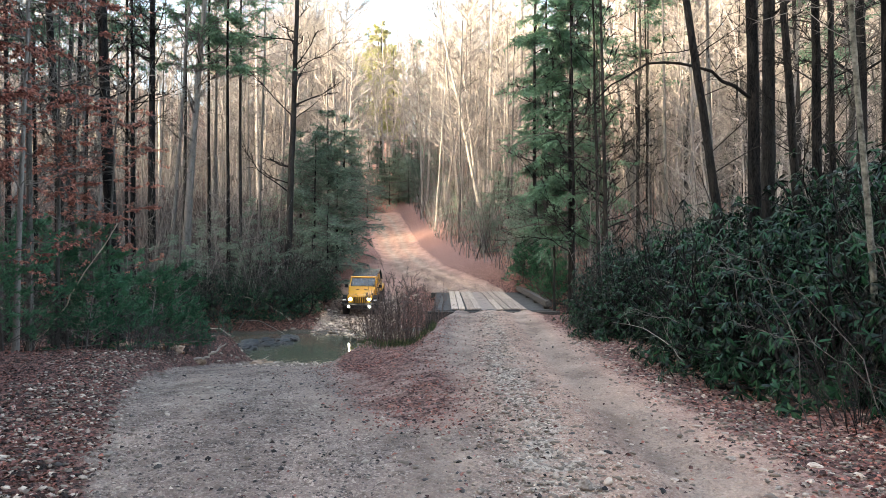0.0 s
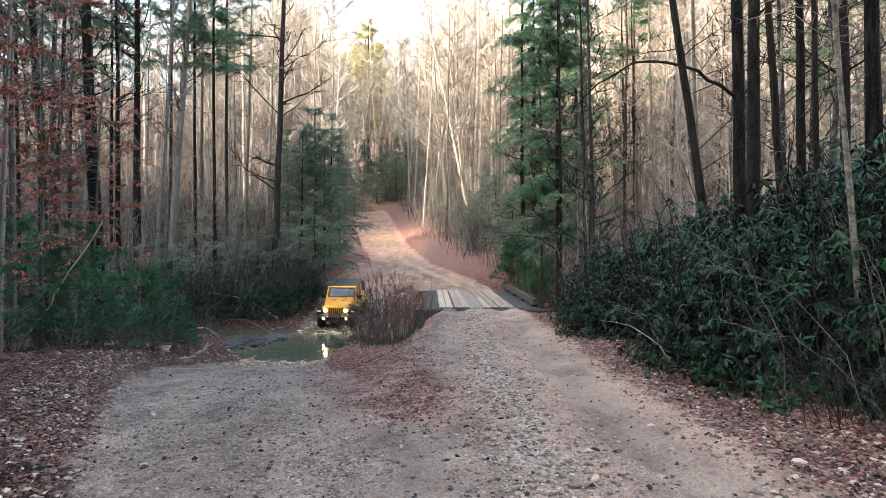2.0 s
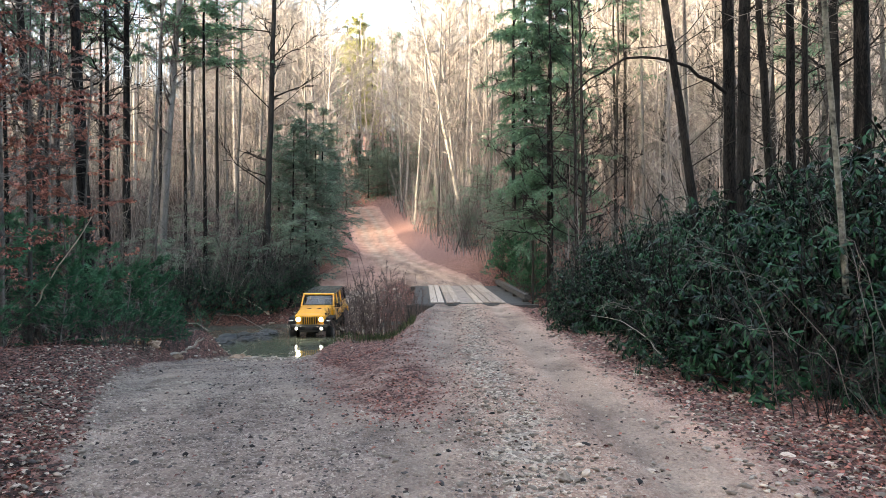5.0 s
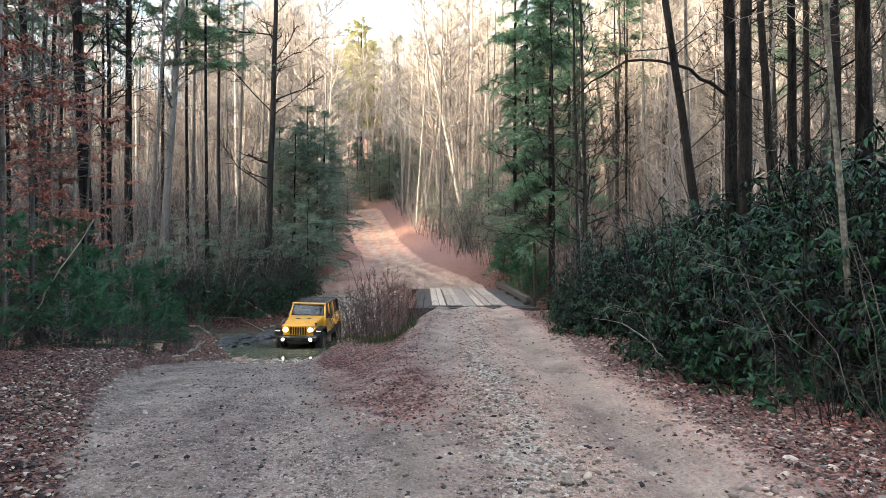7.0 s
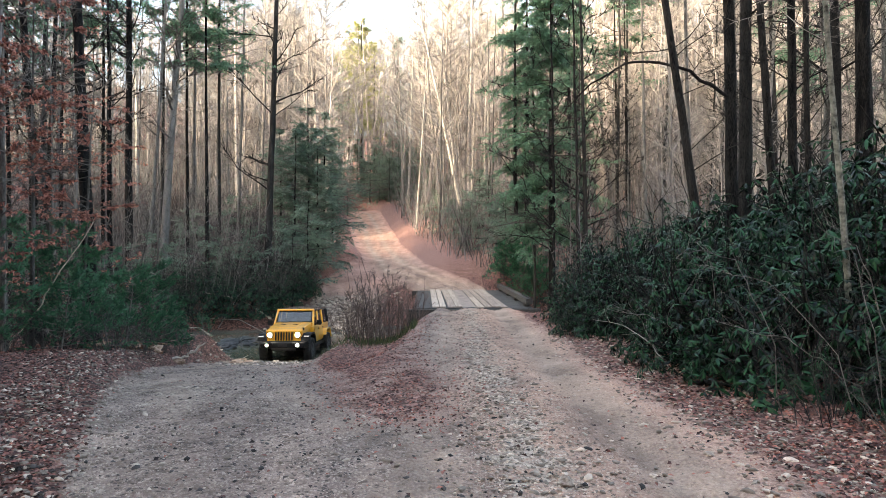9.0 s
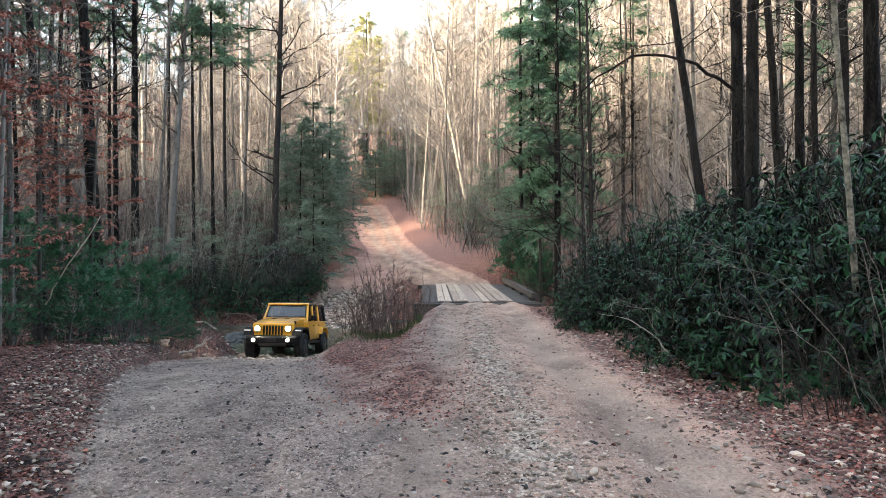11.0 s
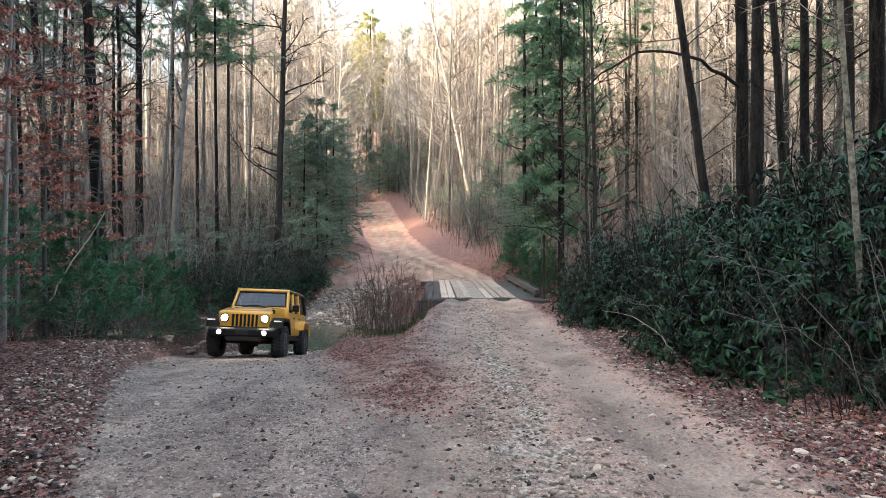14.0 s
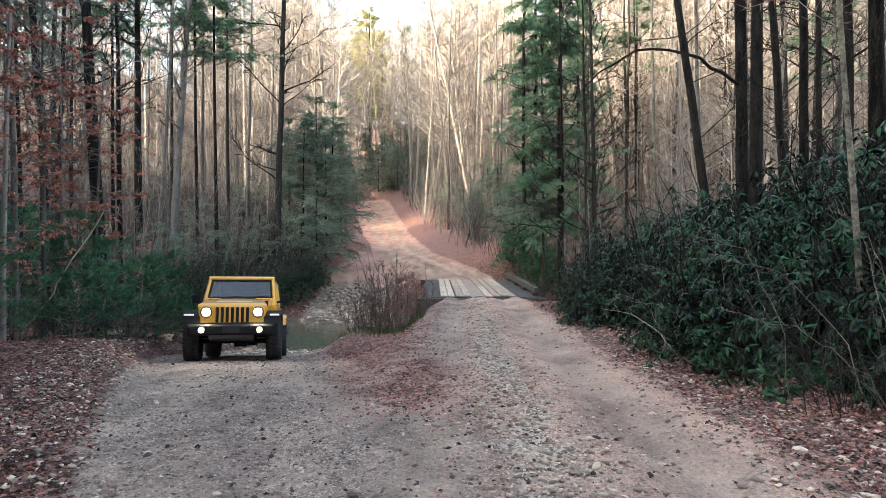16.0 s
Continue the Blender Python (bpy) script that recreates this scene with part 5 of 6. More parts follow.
def gravel():
    """Loose gravel and small stones on and beside the tracks."""
    rng = np.random.default_rng(41)
    models = []
    for k in range(5):
        bm = stone_geo(rng, 1.0, 0.6, 1)
        v = np.array([q.co[:] for q in bm.verts])
        v = v * rng.uniform(0.62, 1.25, (len(v), 1)) * np.array((1.15, 0.85, 0.9))
        f = np.array([[q.index for q in p.verts] for p in bm.faces])
        bm.free()
        models.append((v, f))
    spots = []
    n = 6500
    y = 3.5 + 22 * rng.random(n) ** 1.7
    spots.append((road_x(y) - 0.15 + rng.normal(0, 0.30, n), y, rng.gamma(1.6, 0.0044, n) + 0.003))
    n = 3300
    y = 3.5 + 12 * rng.random(n) ** 1.5
    spots.append((road_x(y) + 2.2 + rng.normal(0, 0.55, n), y, rng.gamma(1.8, 0.0068, n) + 0.004))
    n = 2600
    y = 3.5 + 14 * rng.random(n) ** 1.3
    spots.append((ford_x(y) - 2.3 + rng.normal(0, 0.45, n), y, rng.gamma(1.8, 0.0075, n) + 0.005))
    n = 1700
    y = 3.5 + 26 * rng.random(n) ** 1.4
    spots.append((rng.uniform(-1, 1, n) * (1.5 + 0.1 * y) + (ford_x(y) + road_x(y)) / 2, y, rng.gamma(1.3, 0.0055, n) + 0.003))
    n = 420
    y = rng.uniform(3.8, 8.5, n)
    spots.append((road_x(y) + rng.uniform(1.5, 3.4, n), y, rng.uniform(0.008, 0.028, n) * np.where(y < 6.5, 1, 0.6)))
    spots.append((ford_x(y) - rng.uniform(1.9, 3.0, n), y, rng.uniform(0.012, 0.028, n)))
    n = 1300
    y = rng.uniform(32, 40, n)
    spots.append((ford_x(y) + rng.normal(0, 1.5, n), y, rng.gamma(2.0, 0.02, n) + 0.02))
    n = 900
    y = rng.uniform(20, 25.5, n)
    spots.append((ford_x(y) + rng.normal(0, 1.5, n), y, rng.gamma(2.0, 0.016, n) + 0.015))
    x, y, r = (np.concatenate(q) for q in zip(*spots))
    r = np.where(y < 18, np.minimum(r, 0.032), r)
    z = height(x, y)
    g = Geo()
    for k, (v, f) in enumerate(models):
        sel = np.arange(len(x)) % 5 == k
        m = sel.sum()
        a = rng.uniform(0, 6.28, m)
        s = r[sel][:, None] * rng.uniform(0.7, 1.4, (m, 3))
        q = v[None] * s[:, None]
        c, sn = np.cos(a)[:, None], np.sin(a)[:, None]
        q = np.stack([q[..., 0] * c - q[..., 1] * sn, q[..., 0] * sn + q[..., 1] * c, q[..., 2]], -1)
        q = q + np.stack([x[sel], y[sel], z[sel] + r[sel] * 0.2], 1)[:, None]
        g.add(q, (np.arange(m)[:, None, None] * len(v) + f).reshape(-1, 3))
    clods(rng, models)
    tagged(new("gravel", g.mesh("gravel", ROCK)), "loose grey and pale stones scattered over the track", "gravel", kind="stuff")


def litter():
    """Fallen leaves over the verges."""
    rng = np.random.default_rng(43)
    n = 170000
    y = 3.6 + 42 * rng.random(n) ** 1.6
    x = rng.uniform(-0.8, 0.8, n) * (y + 1.5)
    wr, wf = road_weight(x, y), ford_weight(x, y)
    dirt = np.maximum(wr, wf)
    bank = (1 - step(0.75, 0.995, dirt)) * (x < ford_x(y)) * step(10, 14, y) * (y < 26)
    fork = np.exp(-((x - (ford_x(y) + road_x(y)) / 2 - 0.25) / (0.3 + 0.075 * np.clip(y, 0, 24))) ** 2) * step(4.5, 9, y) * (y < 24)
    chance = np.maximum(np.maximum(np.maximum(0.95 - 0.93 * step(0.2, 0.9, dirt), 0.8 * bank), 0.62 * fork), 0.6 * step(1.2, 2.0, x - road_x(y)) * (y < 27)) * np.where(wave(x * 0.8, y * 0.8) > -0.15, 1, 0.5)
    z = height(x, y)
    ok = (rng.random(n) < chance) & (z > WATER_Z + 0.03) & ~((x > 5) & (y < 20)) & ~((y > 27) & (y < 38) & (np.abs(x - 1.95) < 2.5))
    x, y, z = x[ok], y[ok], z[ok]
    n = len(x)
    a = rng.uniform(0, 6.28, n)
    d = np.stack([np.cos(a), np.sin(a), rng.normal(0, 0.25, n)], 1)
    size = rng.uniform(0.024, 0.054, n) * (1 + 0.012 * y)
    open_strip = np.exp(-((x - (ford_x(y) + road_x(y)) / 2 - 0.25) / (0.8 + 0.09 * np.clip(y, 0, 24))) ** 2) * (y < 26)
    # share of leaves in the lightened tone, highest where the ground is open
    dry = rng.random(n) < np.clip(0.12 + 0.8 * open_strip + 0.4 * (x > road_x(y) + 1) + 0.5 * (y > 38) * (x > road_x(y) - 5), 0, 1)
    for sel, mat, name, label in ((~dry, LITTER, "leaf_litter", "damp red-brown fallen leaves darkened for the shade under the trees"), (dry, LIT_DRY_LITTER, "lit_dry_leaf_litter", "dry pinkish brown fallen leaves lightened for the open light beside the tracks")):
        m = int(sel.sum())
        g = Geo().blades(np.stack([x, y, z + rng.uniform(0.004, 0.03, n)], 1)[sel], d[sel], np.array((0, 0, 1.0)) + rng.normal(0, 0.35, (m, 3)), size[sel], size[sel] * rng.uniform(0.45, 0.75, m), 0.25, 0.1)
        tagged(new(name, g.mesh(name, mat)), label, "leaves", kind="stuff")
    n = 1100
    gx, gy = np.minimum(rng.normal(-1.2, 0.9, n), -0.3), 21.0 + rng.normal(0, 0.5, n) + 0.6 * np.sin(np.arange(n) % 7)
    gz = height(gx, gy)
    g = Geo().blades(np.stack([gx, gy, gz], 1), np.stack([rng.normal(0, 0.4, n), rng.normal(0, 0.4, n), np.ones(n)], 1), rng.normal(0, 1, (n, 3)), rng.uniform(0.08, 0.28, n), 0.014, 0.1, 0.1)
    tagged(new("grass", g.mesh("grass", GRASS)), "short green grass at the foot of the dry brush", "grass", kind="stuff")


def branch_on_ground(pts, r, mat, label, seed, name="fallen_branch", twigs=7):
    rng = np.random.default_rng(seed)
    p = np.array(pts, float)
    t = np.linspace(0, len(p) - 1, 14)
    q = np.stack([np.interp(t, np.arange(len(p)), p[:, k]) for k in range(3)], 1)
    q[1:-1] += rng.normal(0, 0.02, (12, 3))
    base = Vector(q[0])
    o = thing(name, Matrix.Translation(base), label, "sapling" if name == "bare_sapling" else "branch", "bare saplings" if name == "bare_sapling" else "fallen branches")
    q = q - np.array(base)
    part("main_stem", Geo().tube(q, np.linspace(r, r * 0.35, 14), 6), mat, o, "", True)
    s, d = along(rng, q, twigs, 0.3)
    e = s + fan(rng, d, 0.5, 0.1) * rng.uniform(0.1, 0.5, (twigs, 1))
    for a, b in zip(s, e):
        mid = (a + b) / 2 + rng.normal(0, 0.02, 3)
        part("twig", Geo().tube([a, mid, b], [r * 0.32, r * 0.22, r * 0.1], 4), mat, o)


def fallen_wood():
    def on(tx, d, up):
        x = tx * d
        return (x, d, h(x, d) + up)
    branch_on_ground([on(-0.362, 18.2, 0.02), on(-0.340, 18.4, 0.30), on(-0.315, 18.6, 0.62)], 0.045, DEADWOOD, "pale barkless log leaning at the creek bank", 800, "fallen_log", 1)
    branch_on_ground([on(-0.595, 14.2, 0.0), on(-0.534, 14.35, 1.32), on(-0.472, 14.5, 2.7)], 0.020, DEADWOOD, "thin pale leaning dead stem by the track", 801)
    branch_on_ground([(3.42, 9.3, h(3.42, 9.3)), (3.26, 9.6, 0.16), (3.12, 10.1, 0.33), (2.98, 10.6, 0.42), (2.72, 11.0, 0.43)], 0.009, BARK_PALE, "pale bent fallen branch at the thicket", 802)
    branch_on_ground([on(0.40, 8.7, 0.03), on(0.43, 8.4, 0.06), on(0.47, 8.3, 0.05)], 0.03, BARK_DARK, "dark broken branch on the verge", 803)
    branch_on_ground([on(-0.445, 17.6, 0.10), on(-0.41, 17.7, 0.12), on(-0.375, 17.9, 0.06)], 0.085, REDWOOD, "reddish rotting log at the creek bank", 806, "fallen_log", 1)
    branch_on_ground([on(-0.405, 17.2, 0.05), on(-0.385, 17.8, 0.22), on(-0.37, 18.3, 0.28)], 0.05, REDWOOD, "short reddish broken log at the creek bank", 807, "fallen_log", 1)
    branch_on_ground([on(-0.66, 15.4, 1.0), on(-0.63, 15.3, 0.75), on(-0.605, 15.2, 0.45), on(-0.59, 15.1, 0.0)], 0.03, DEADWOOD, "pale dead branch hanging among the pines", 808)
    # dead wood lying about on the bank beyond the creek
    bank = random.Random(91)
    for k in range(18):
        x, y = bank.uniform(-13.5, -6.4), bank.uniform(31.8, 36.5)
        a, ln = bank.uniform(-0.6, 0.6) + (math.pi if k % 2 else 0), bank.uniform(1.4, 3.8)
        x1, y1 = x + math.cos(a) * ln, y + math.sin(a) * ln * 0.4
        if min(road_gap(x, y), road_gap(x1, y1)) < 2.4:
            continue
        branch_on_ground([(x, y, h(x, y) + 0.03), ((x + x1) / 2, (y + y1) / 2, max(h(x, y), h(x1, y1)) + bank.uniform(0.2, 0.7)), (x1, y1, max(h(x1, y1), h(x, y)) + bank.uniform(0.1, 1.3))], bank.uniform(0.02, 0.05), (BARK_GREY, DEADWOOD, BARK_PALE)[k % 3], "dead branch lying on the far creek bank", 860 + k)
    stems = random.Random(77)
    for k in range(15):
        x, y = stems.uniform(3.45, 4.4), stems.uniform(5.4, 11.5)
        a, ln, up = stems.uniform(0, 6.28), stems.uniform(0.6, 1.6), stems.uniform(0.7, 2.1)
        z = h(x, y)
        branch_on_ground([(x, y, z - 0.03), (x + 0.2 * math.cos(a) * ln, y + 0.2 * math.sin(a) * ln, z + up * 0.5), (x + 0.55 * math.cos(a) * ln, y + 0.55 * math.sin(a) * ln, z + up * 0.9), (x + math.cos(a) * ln, y + math.sin(a) * ln, z + up)], 0.0060, TWIG, "thin grey leafless stem at the thicket's edge", 820 + k, "bare_sapling", 11)
    branch_on_ground([on(-0.30, 24.6, 0.02), on(-0.265, 25.2, 0.05)], 0.06, DEADWOOD, "pale driftwood at the water's edge", 804)
    branch_on_ground([on(0.45, 15.0, 5.05), on(0.415, 14.6, 5.35), on(0.365, 14.5, 5.75), on(0.30, 14.6, 5.9), on(0.255, 14.8, 5.6), on(0.215, 15.2, 5.2)], 0.042, BARK_DARK, "dark bare branch arching from a trunk", 805, "arching_branch")


rocks()
gravel()
litter()
fallen_wood()


# ---- the yellow off-road car; its space: front axle on the ground at the origin, nose towards -y ----
def plain(name, colour, rough, metal=0.0, coat=0.0):
    m = surface(name, tuple(c * 0.86 for c in colour), colour, 3.0, rough, 0.0, 30.0, metal=metal)
    b = m.node_tree.nodes["Principled BSDF"]
    b.inputs["Coat Weight"].default_value, b.inputs["Coat Roughness"].default_value = coat, 0.05
    return m


YELLOW = plain("yellow_car_paint", (0.97, 0.445, 0.035), 0.35, 0.0, 1.0)
BLACK = plain("black_plastic", (0.007, 0.007, 0.008), 0.6)
BLACK.node_tree.nodes["Principled BSDF"].inputs["Specular IOR Level"].default_value = 0.25
# black top with some sky sheen lifted into its base colour
TOP = plain("black_hard_top", (0.075, 0.078, 0.082), 0.25, 0.0, 0.8)
RUBBER = surface("tyre_rubber", (0.012, 0.012, 0.012), (0.040, 0.038, 0.035), 8, 0.85, 0.5, 40)
RIM = plain("dark_rim", (0.10, 0.10, 0.105), 0.35, 0.9)
SILVER = plain("bare_metal", (0.10, 0.10, 0.10), 0.5, 0.6)
GLASS = glass_material("car_glass", (0.22, 0.25, 0.25))
GLASS.node_tree.nodes["Principled BSDF"].inputs["IOR"].default_value = 1.7
INSIDE = plain("dark_upholstery", (0.02, 0.02, 0.021), 0.8)
HEADLAMP = lamp_glow("headlamp", (1.0, 0.95, 0.84), 40.0)
FOGLAMP = lamp_glow("foglamp", (1.0, 0.96, 0.90), 26.0)
MARKER = lamp_glow("running_light", (1.0, 0.90, 0.86), 0.06)


def wheel_at(car, x, y):
    """A knobbly tyre on a spoked rim, turning about x."""
    w = new("wheel")
    w.parent = car
    w.location = (x, y, 0.41)
    g = Geo()
    prof = [(-0.125, 0.25), (-0.145, 0.31), (-0.14, 0.37), (-0.11, 0.405), (0.11, 0.405), (0.14, 0.37), (0.145, 0.31), (0.125, 0.25)]
    n = 40
    a = np.linspace(0, 2 * np.pi, n, endpoint=False)
    v = np.array([[[px, pr * math.cos(t), pr * math.sin(t)] for px, pr in prof] for t in a])
    k, i = np.meshgrid(np.arange(n), np.arange(len(prof)), indexing="ij")
    q = np.stack([k * 8 + i, ((k + 1) % n) * 8 + i, ((k + 1) % n) * 8 + (i + 1) % 8, k * 8 + (i + 1) % 8], -1).reshape(-1, 4)
    g.add(v, q)
    for t in range(30):
        for s in (-1, 1):
            c = 2 * np.pi * (t + 0.25 * s) / 30
            lug = np.array([(sx, cy, cz) for sx in (s * 0.03, s * 0.15) for cy in (-0.026, 0.026) for cz in (0.38, 0.418)])
            lug[:, 2] -= 0.03 * (np.abs(lug[:, 0]) > 0.1)
            r = np.array([[1, 0, 0], [0, math.cos(c), -math.sin(c)], [0, math.sin(c), math.cos(c)]])
            g.add(lug @ r.T, [[0, 1, 3, 2], [4, 6, 7, 5], [0, 4, 5, 1], [2, 3, 7, 6], [1, 5, 7, 3], [0, 2, 6, 4]])
    part("tyre", g, RUBBER, w, "black off-road tyre with chunky tread")
    side = 1 if x > 0 else -1
    bm = disc(side * 0.05, 0, 0, 0.235, 0.16, "x", 28)
    for k in range(5):
        box(side * 0.13 - 0.015, side * 0.13 + 0.015, -0.03, 0.03, 0.03, 0.225, 0.008, 1, bm)
        bmesh.ops.rotate(bm, verts=bm.verts[:], cent=(0, 0, 0), matrix=Matrix.Rotation(2 * math.pi / 5, 3, "X"))
    disc(side * 0.135, 0, 0, 0.055, 0.04, "x", 16, bm)
    part("rim", bm, RIM, w, "dark five-spoke rim")
    return w, (x, y, 0.41)


def build_car():
    c = thing("car", None, "yellow four-door off-road car with black top and lit headlights", "car")
    body = part("body", prism([(0.85, 0.56), (0.80, 1.18), (2.1, 1.21), (3.66, 1.22), (3.70, 0.60)], -0.77, 0.77, 0.03), YELLOW, c)
    part("engine_bay", prism([(-0.42, 0.62), (-0.42, 1.08), (0.86, 1.22), (0.86, 0.56)], -0.66, 0.66, 0.02), YELLOW, c)
    hood = part("hood", prism([(-0.50, 1.07), (-0.46, 1.145), (0.15, 1.235), (0.93, 1.305), (0.93, 1.12)], -0.68, 0.68, 0.025, None, [0.05, 0.06, 0.04, 0.0, 0.0]), YELLOW, c)
    part("hood_bulge", prism([(-0.25, 1.12), (-0.2, 1.198), (0.3, 1.272), (0.85, 1.324), (0.9, 1.20)], -0.36, 0.36, 0.02), YELLOW, hood)
    for s in (-1, 1):
        part("hood_vent", box(s * 0.22 - 0.09, s * 0.22 + 0.09, 0.30, 0.40, 1.255, 1.290, 0.01), BLACK, hood, "black hood vent")
        part("hood_latch", box(s * 0.63 - 0.03, s * 0.63 + 0.03, -0.30, -0.18, 1.10, 1.20, 0.01), BLACK, hood, "black rubber hood latch")
    grille = part("grille", prism([(-0.52, 0.70), (-0.50, 1.10), (-0.46, 1.13), (-0.40, 1.13), (-0.40, 0.70)], -0.66, 0.66, 0.03, None, [0.05, 0.0, 0.0, 0.0, 0.05]), YELLOW, c, "yellow grille with seven upright slots")
    for k in range(7):
        x = (k - 3) * 0.096
        part("grille_slot", box(x - 0.029, x + 0.029, -0.535, -0.45, 0.76, 1.06, 0.02), BLACK, grille, "dark upright slot")
    for s in (-1, 1):
        hl = part("headlight", disc(s * 0.49, -0.525, 0.96, 0.112, 0.05, "y", 28), BLACK, c, "round lit headlight")
        part("lens", disc(s * 0.49, -0.548, 0.96, 0.084, 0.03, "y", 28, None, 0.070), HEADLAMP, hl, "glowing white lens")
    bumper = part("front_bumper", prism([(-0.74, 0.52), (-0.74, 0.68), (-0.66, 0.74), (-0.50, 0.74), (-0.50, 0.50)], -0.86, 0.86, 0.03, None, [0.10, 0.06, 0.05, 0.0, 0.0]), BLACK, c, "black plastic front bumper")
    part("skid_plate", prism([(-0.66, 0.44), (-0.70, 0.515), (-0.45, 0.515), (-0.45, 0.40)], -0.42, 0.42, 0.015), SILVER, bumper, "grey metal skid plate")
    part("bumper_trim", box(-0.74, 0.74, -0.665, -0.55, 0.742, 0.756, 0.005), BLACK, bumper)
    for s in (-1, 1):
        fog = part("fog_light", disc(s * 0.54, -0.745, 0.61, 0.068, 0.03, "y", 20), BLACK, bumper, "small round lit fog light")
        part("tow_hook", box(s * 0.36 - 0.02, s * 0.36 + 0.02, -0.80, -0.70, 0.64, 0.70, 0.012), BLACK, bumper)
        lens = part("fog_lens", disc(s * 0.54, -0.762, 0.61, 0.046, 0.012, "y", 20), FOGLAMP, c, "glowing white fog lamp lens")
    part("number_plate", box(-0.16, 0.16, -0.757, -0.745, 0.55, 0.66, 0.004), INSIDE, c, "dark front plate")
    arch = [(-0.56, 0.74), (-0.50, 0.90), (-0.36, 1.00), (0.30, 1.00), (0.46, 0.90), (0.62, 0.60), (0.56, 0.58), (0.42, 0.84), (0.27, 0.93), (-0.32, 0.93), (-0.44, 0.86), (-0.50, 0.74)]
    rear = [(y + 3.0 + 0.02, z + 0.01) for y, z in arch]
    wheels = []
    for s in (-1, 1):
        x0, x1 = sorted((s * 0.60, s * 0.935))
        ff = part("front_fender", prism(arch, x0, x1, 0.018), BLACK, c, "flat black front fender flare")
        a, b = sorted((s * 0.72, s * 0.90))
        part("running_light", box(a, b, -0.572, -0.50, 0.892, 0.926, 0.010), MARKER, ff, "lit white running light strip")
        x0, x1 = sorted((s * 0.72, s * 0.935))
        part("rear_fender", prism(rear, x0, x1, 0.018), YELLOW, c, "yellow rear fender flare")
        for y0, y1, nm in ((0.90, 1.78, "front_door"), (1.81, 2.58, "rear_door")):
            x0, x1 = sorted((s * 0.762, s * 0.785))
            d = part(nm, box(x0, x1, y0, y1, 0.62, 1.195, 0.012), YELLOW, c)
            x0, x1 = sorted((s * 0.786, s * 0.812))
            part("handle", box(x0, x1, y1 - 0.20, y1 - 0.06, 1.04, 1.08, 0.008), BLACK, d, "black door handle")
            for z in (0.74, 1.02):
                part("hinge", box(x0, x1, y0 - 0.03, y0 + 0.07, z, z + 0.05, 0.006), YELLOW, d)
        x0, x1 = sorted((s * 0.70, s * 0.86))
        part("side_step", box(x0, x1, 0.62, 2.42, 0.45, 0.53, 0.02), BLACK, c, "black side step")
        # pillars and side windows lean inwards
        for y0, y1, yt0, yt1, nm in ((1.20, 1.72, 1.40, 1.72, "side_window"), (1.84, 2.52, 1.84, 2.50, "side_window"), (2.66, 3.52, 2.66, 3.46, "quarter_window")):
            bm = bmesh.new()
            v = [bm.verts.new(p) for p in ((s * 0.748, y0, 1.22), (s * 0.748, y1, 1.22), (s * 0.672, yt1, 1.72), (s * 0.672, yt0, 1.72))]
            bm.faces.new(v)
            r = bmesh.ops.extrude_face_region(bm, geom=bm.faces[:])
            bmesh.ops.translate(bm, verts=[q for q in r["geom"] if isinstance(q, bmesh.types.BMVert)], vec=(-s * 0.008, 0, 0))
            bmesh.ops.recalc_face_normals(bm, faces=bm.faces[:])
            part(nm, bm, GLASS, c, "dark side glass")
        for (y0, z0), (y1, z1), r, yel in (((1.74, 1.20), (1.78, 1.76), 0.045, 1), ((2.58, 1.20), (2.58, 1.76), 0.05, 1), ((3.62, 1.20), (3.55, 1.76), 0.06, 1)):
            part("pillar", Geo().tube([(s * 0.745, y0, z0), (s * 0.668, y1, z1)], [r, r], 4), YELLOW if y0 < 3 else BLACK, c, "" if y0 < 3 else "black rear window pillar")
        part("windscreen_pillar", Geo().tube([(s * 0.735, 0.90, 1.18), (s * 0.665, 1.29, 1.77)], [0.05, 0.045], 4), YELLOW, c)
        part("door_frame_rail", Geo().tube([(s * 0.675, 1.30, 1.755), (s * 0.675, 3.55, 1.765)], [0.04, 0.04], 4), BLACK, c)
        mir = part("mirror", box(*sorted((s * 0.84, s * 1.02)), 1.06, 1.14, 1.22, 1.40, 0.03), BLACK, c, "black door mirror")
        part("mirror_arm", Geo().tube([(s * 0.74, 1.10, 1.22), (s * 0.86, 1.10, 1.26)], [0.03, 0.025], 6), BLACK, mir)
        for y in (0.0, WHEELBASE):
            wheels.append(wheel_at(c, s * 0.79, y))
    part("windscreen_header", Geo().tube([(-0.70, 1.285, 1.765), (0.70, 1.285, 1.765)], [0.055, 0.055], 4), YELLOW, c)
    part("cowl", prism([(0.82, 1.14), (0.86, 1.312), (0.99, 1.325), (1.04, 1.16)], -0.74, 0.74, 0.015), YELLOW, c)
    bm = bmesh.new()
    v = [bm.verts.new(p) for p in ((-0.665, 0.985, 1.330), (0.665, 0.985, 1.330), (0.615, 1.248, 1.718), (-0.615, 1.248, 1.718))]
    bm.faces.new(v)
    r = bmesh.ops.extrude_face_region(bm, geom=bm.faces[:])
    bmesh.ops.translate(bm, verts=[q for q in r["geom"] if isinstance(q, bmesh.types.BMVert)], vec=(0, 0.010, 0.0))
    bmesh.ops.recalc_face_normals(bm, faces=bm.faces[:])
    screen = part("windscreen", bm, GLASS, c, "windscreen reflecting sky and trees")
    seal = Geo()
    rim = [(-0.665, 0.985, 1.330), (0.665, 0.985, 1.330), (0.615, 1.248, 1.718), (-0.615, 1.248, 1.718)]
    for k in range(4):
        seal.tube([rim[k], rim[(k + 1) % 4]], [0.020, 0.020], 4)
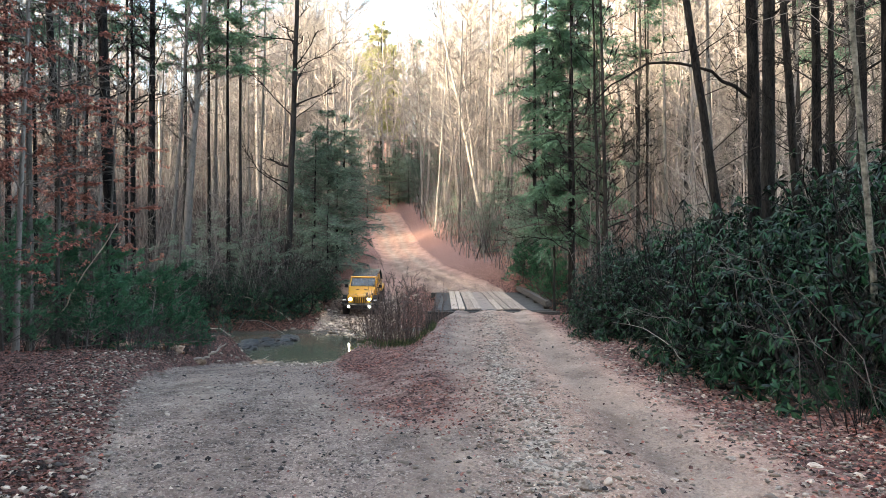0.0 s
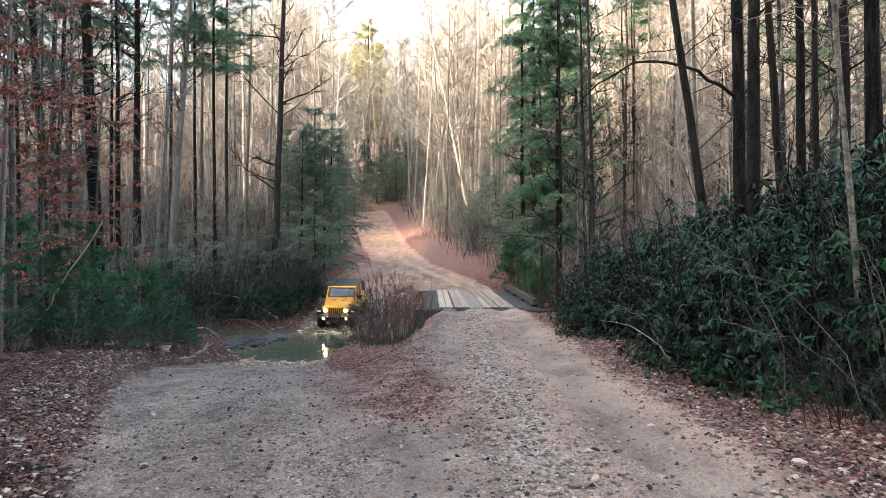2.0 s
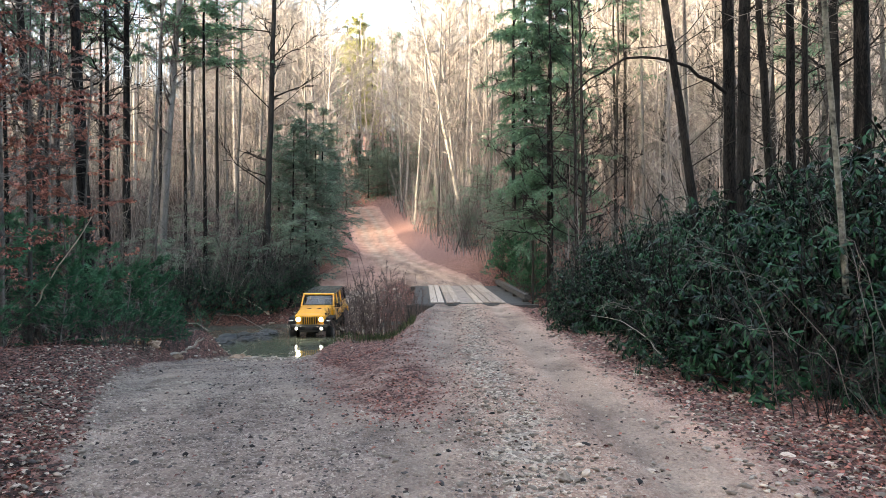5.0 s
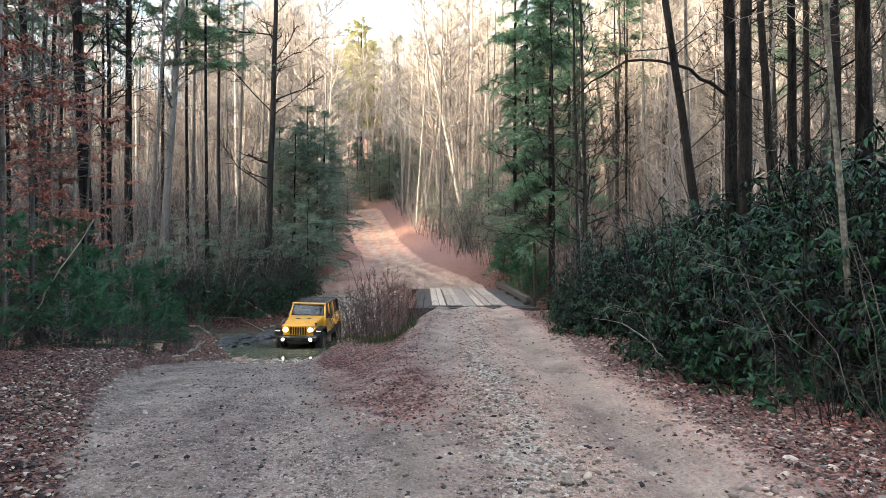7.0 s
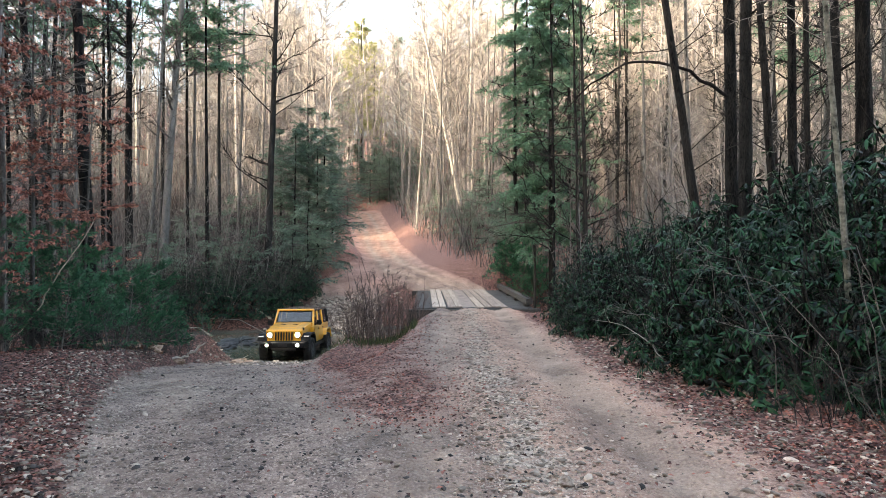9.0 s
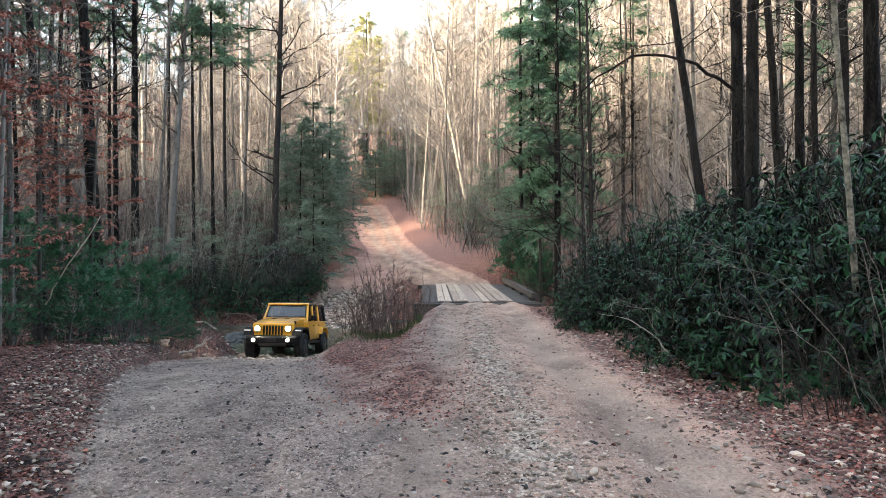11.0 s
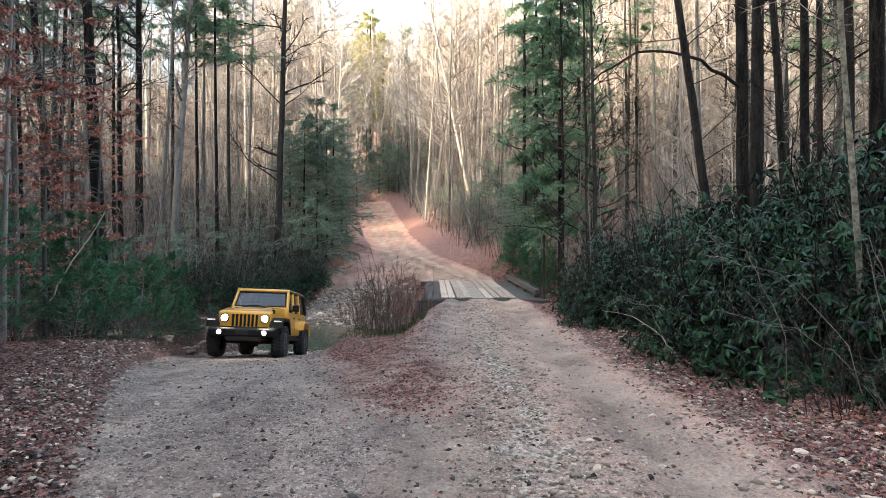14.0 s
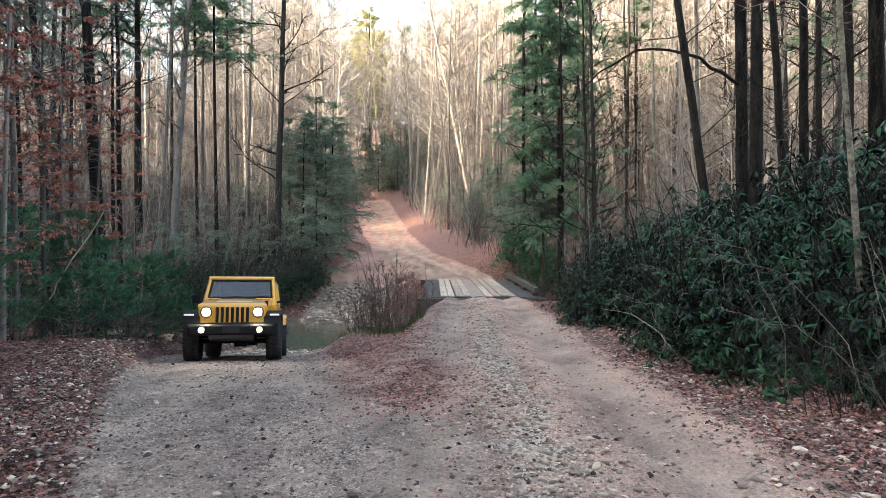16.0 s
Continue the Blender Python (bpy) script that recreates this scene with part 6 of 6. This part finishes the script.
    part("seal", seal, BLACK, screen, "black rubber seal")
    part("rear_view_mirror", box(-0.11, 0.11, 1.24, 1.28, 1.60, 1.67, 0.015), BLACK, c)
    for x in (-0.38, 0.16):
        part("wiper", Geo().tube([(x, 0.965, 1.335), (x + 0.42, 0.985, 1.365)], [0.012, 0.008], 4), BLACK, c)
    top = part("roof", prism([(1.31, 1.745), (1.33, 1.80), (1.45, 1.825), (3.45, 1.835), (3.62, 1.79), (3.66, 1.72)], -0.70, 0.70, 0.03), TOP, c, "black ribbed hard top")
    for k in range(6):
        x = (k - 2.5) * 0.21
        part("roof_rib", box(x - 0.035, x + 0.035, 1.5, 3.42, 1.822, 1.848, 0.010), TOP, top)
    part("tailgate", box(-0.72, 0.72, 3.66, 3.72, 0.62, 1.72, 0.02), BLACK, c)
    part("floor_pan", box(-0.72, 0.72, 0.2, 3.66, 0.46, 0.60, 0.02), BLACK, c)
    for y in (0.0, WHEELBASE):
        part("axle", Geo().tube([(-0.7, y, 0.40), (0.7, y, 0.40)], [0.05, 0.05], 8).tube([(0.12, y, 0.28), (0.12, y, 0.52)], [0.13, 0.13], 8), BLACK, c, "dark axle")
    part("dashboard", box(-0.70, 0.70, 1.0, 1.32, 1.02, 1.26, 0.03), INSIDE, c)
    for s in (-1, 1):
        seat = part("seat", box(s * 0.38 - 0.24, s * 0.38 + 0.24, 1.85, 2.02, 1.0, 1.45, 0.05), INSIDE, c)
        part("headrest", box(s * 0.38 - 0.12, s * 0.38 + 0.12, 1.90, 2.0, 1.47, 1.64, 0.04), INSIDE, seat)
    return c, wheels


WHEELBASE = 3.0
car, wheels = build_car()


def motions():
    """The car comes down to the ford, wades it and climbs towards the camera."""
    times = [0, 2, 4, 6.5, 7.5, 9, 11.3, 12.5, 14, 16]
    front = [36.2, 33.0, 30.6, 27.7, 26.3, 24.3, 21.1, 19.2, 16.55, 13.25]
    rows, spins, roll, last = [], [], 0.0, None
    for k in range(81):
        t = k * 0.2
        yf = float(np.interp(t, times, front)) + 0.72
        xf, xr, yr = float(ford_x(yf)), float(ford_x(yf + WHEELBASE)), yf + WHEELBASE
        zf = (h(xf - 0.8, yf) + h(xf + 0.8, yf)) / 2
        zr = (h(xr - 0.8, yr) + h(xr + 0.8, yr)) / 2
        turn = math.radians(float(np.interp(t, [0, 7, 11, 12.5, 14, 16], [0, 1, 3.4, 3.2, 4, 1])))
        ax = Vector((xr - xf, yr - yf, zr - zf)).normalized()
        ax = Matrix.Rotation(-turn, 3, "Z") @ ax
        lean = math.atan2(h(xf + 0.8, yf) - h(xf - 0.8, yf), 1.6) * 0.5 + math.atan2(h(xr + 0.8, yr) - h(xr - 0.8, yr), 1.6) * 0.5
        lean -= math.radians(float(np.interp(t, [0, 10, 12.5, 14, 16], [0, 0.3, 2.0, 2.4, 0])))
        side = Vector((math.cos(lean), 0, math.sin(lean)))
        up = side.cross(ax).normalized()
        side = ax.cross(up)
        m = Matrix((side, ax, up)).transposed().to_4x4()
        m.translation = (xf, yf, zf)
        rows.append((t, m))
        if last is not None:
            roll += math.degrees((Vector((xf, yf, zf)) - last).length / 0.41)
        last = Vector((xf, yf, zf))
        spins.append((t, roll))
    walk(car, rows)
    for w, place in wheels:
        walk(w, [(t, Matrix.Translation(place) @ pose(0, 0, 0, a, 0, 0)) for t, a in spins])


motions()
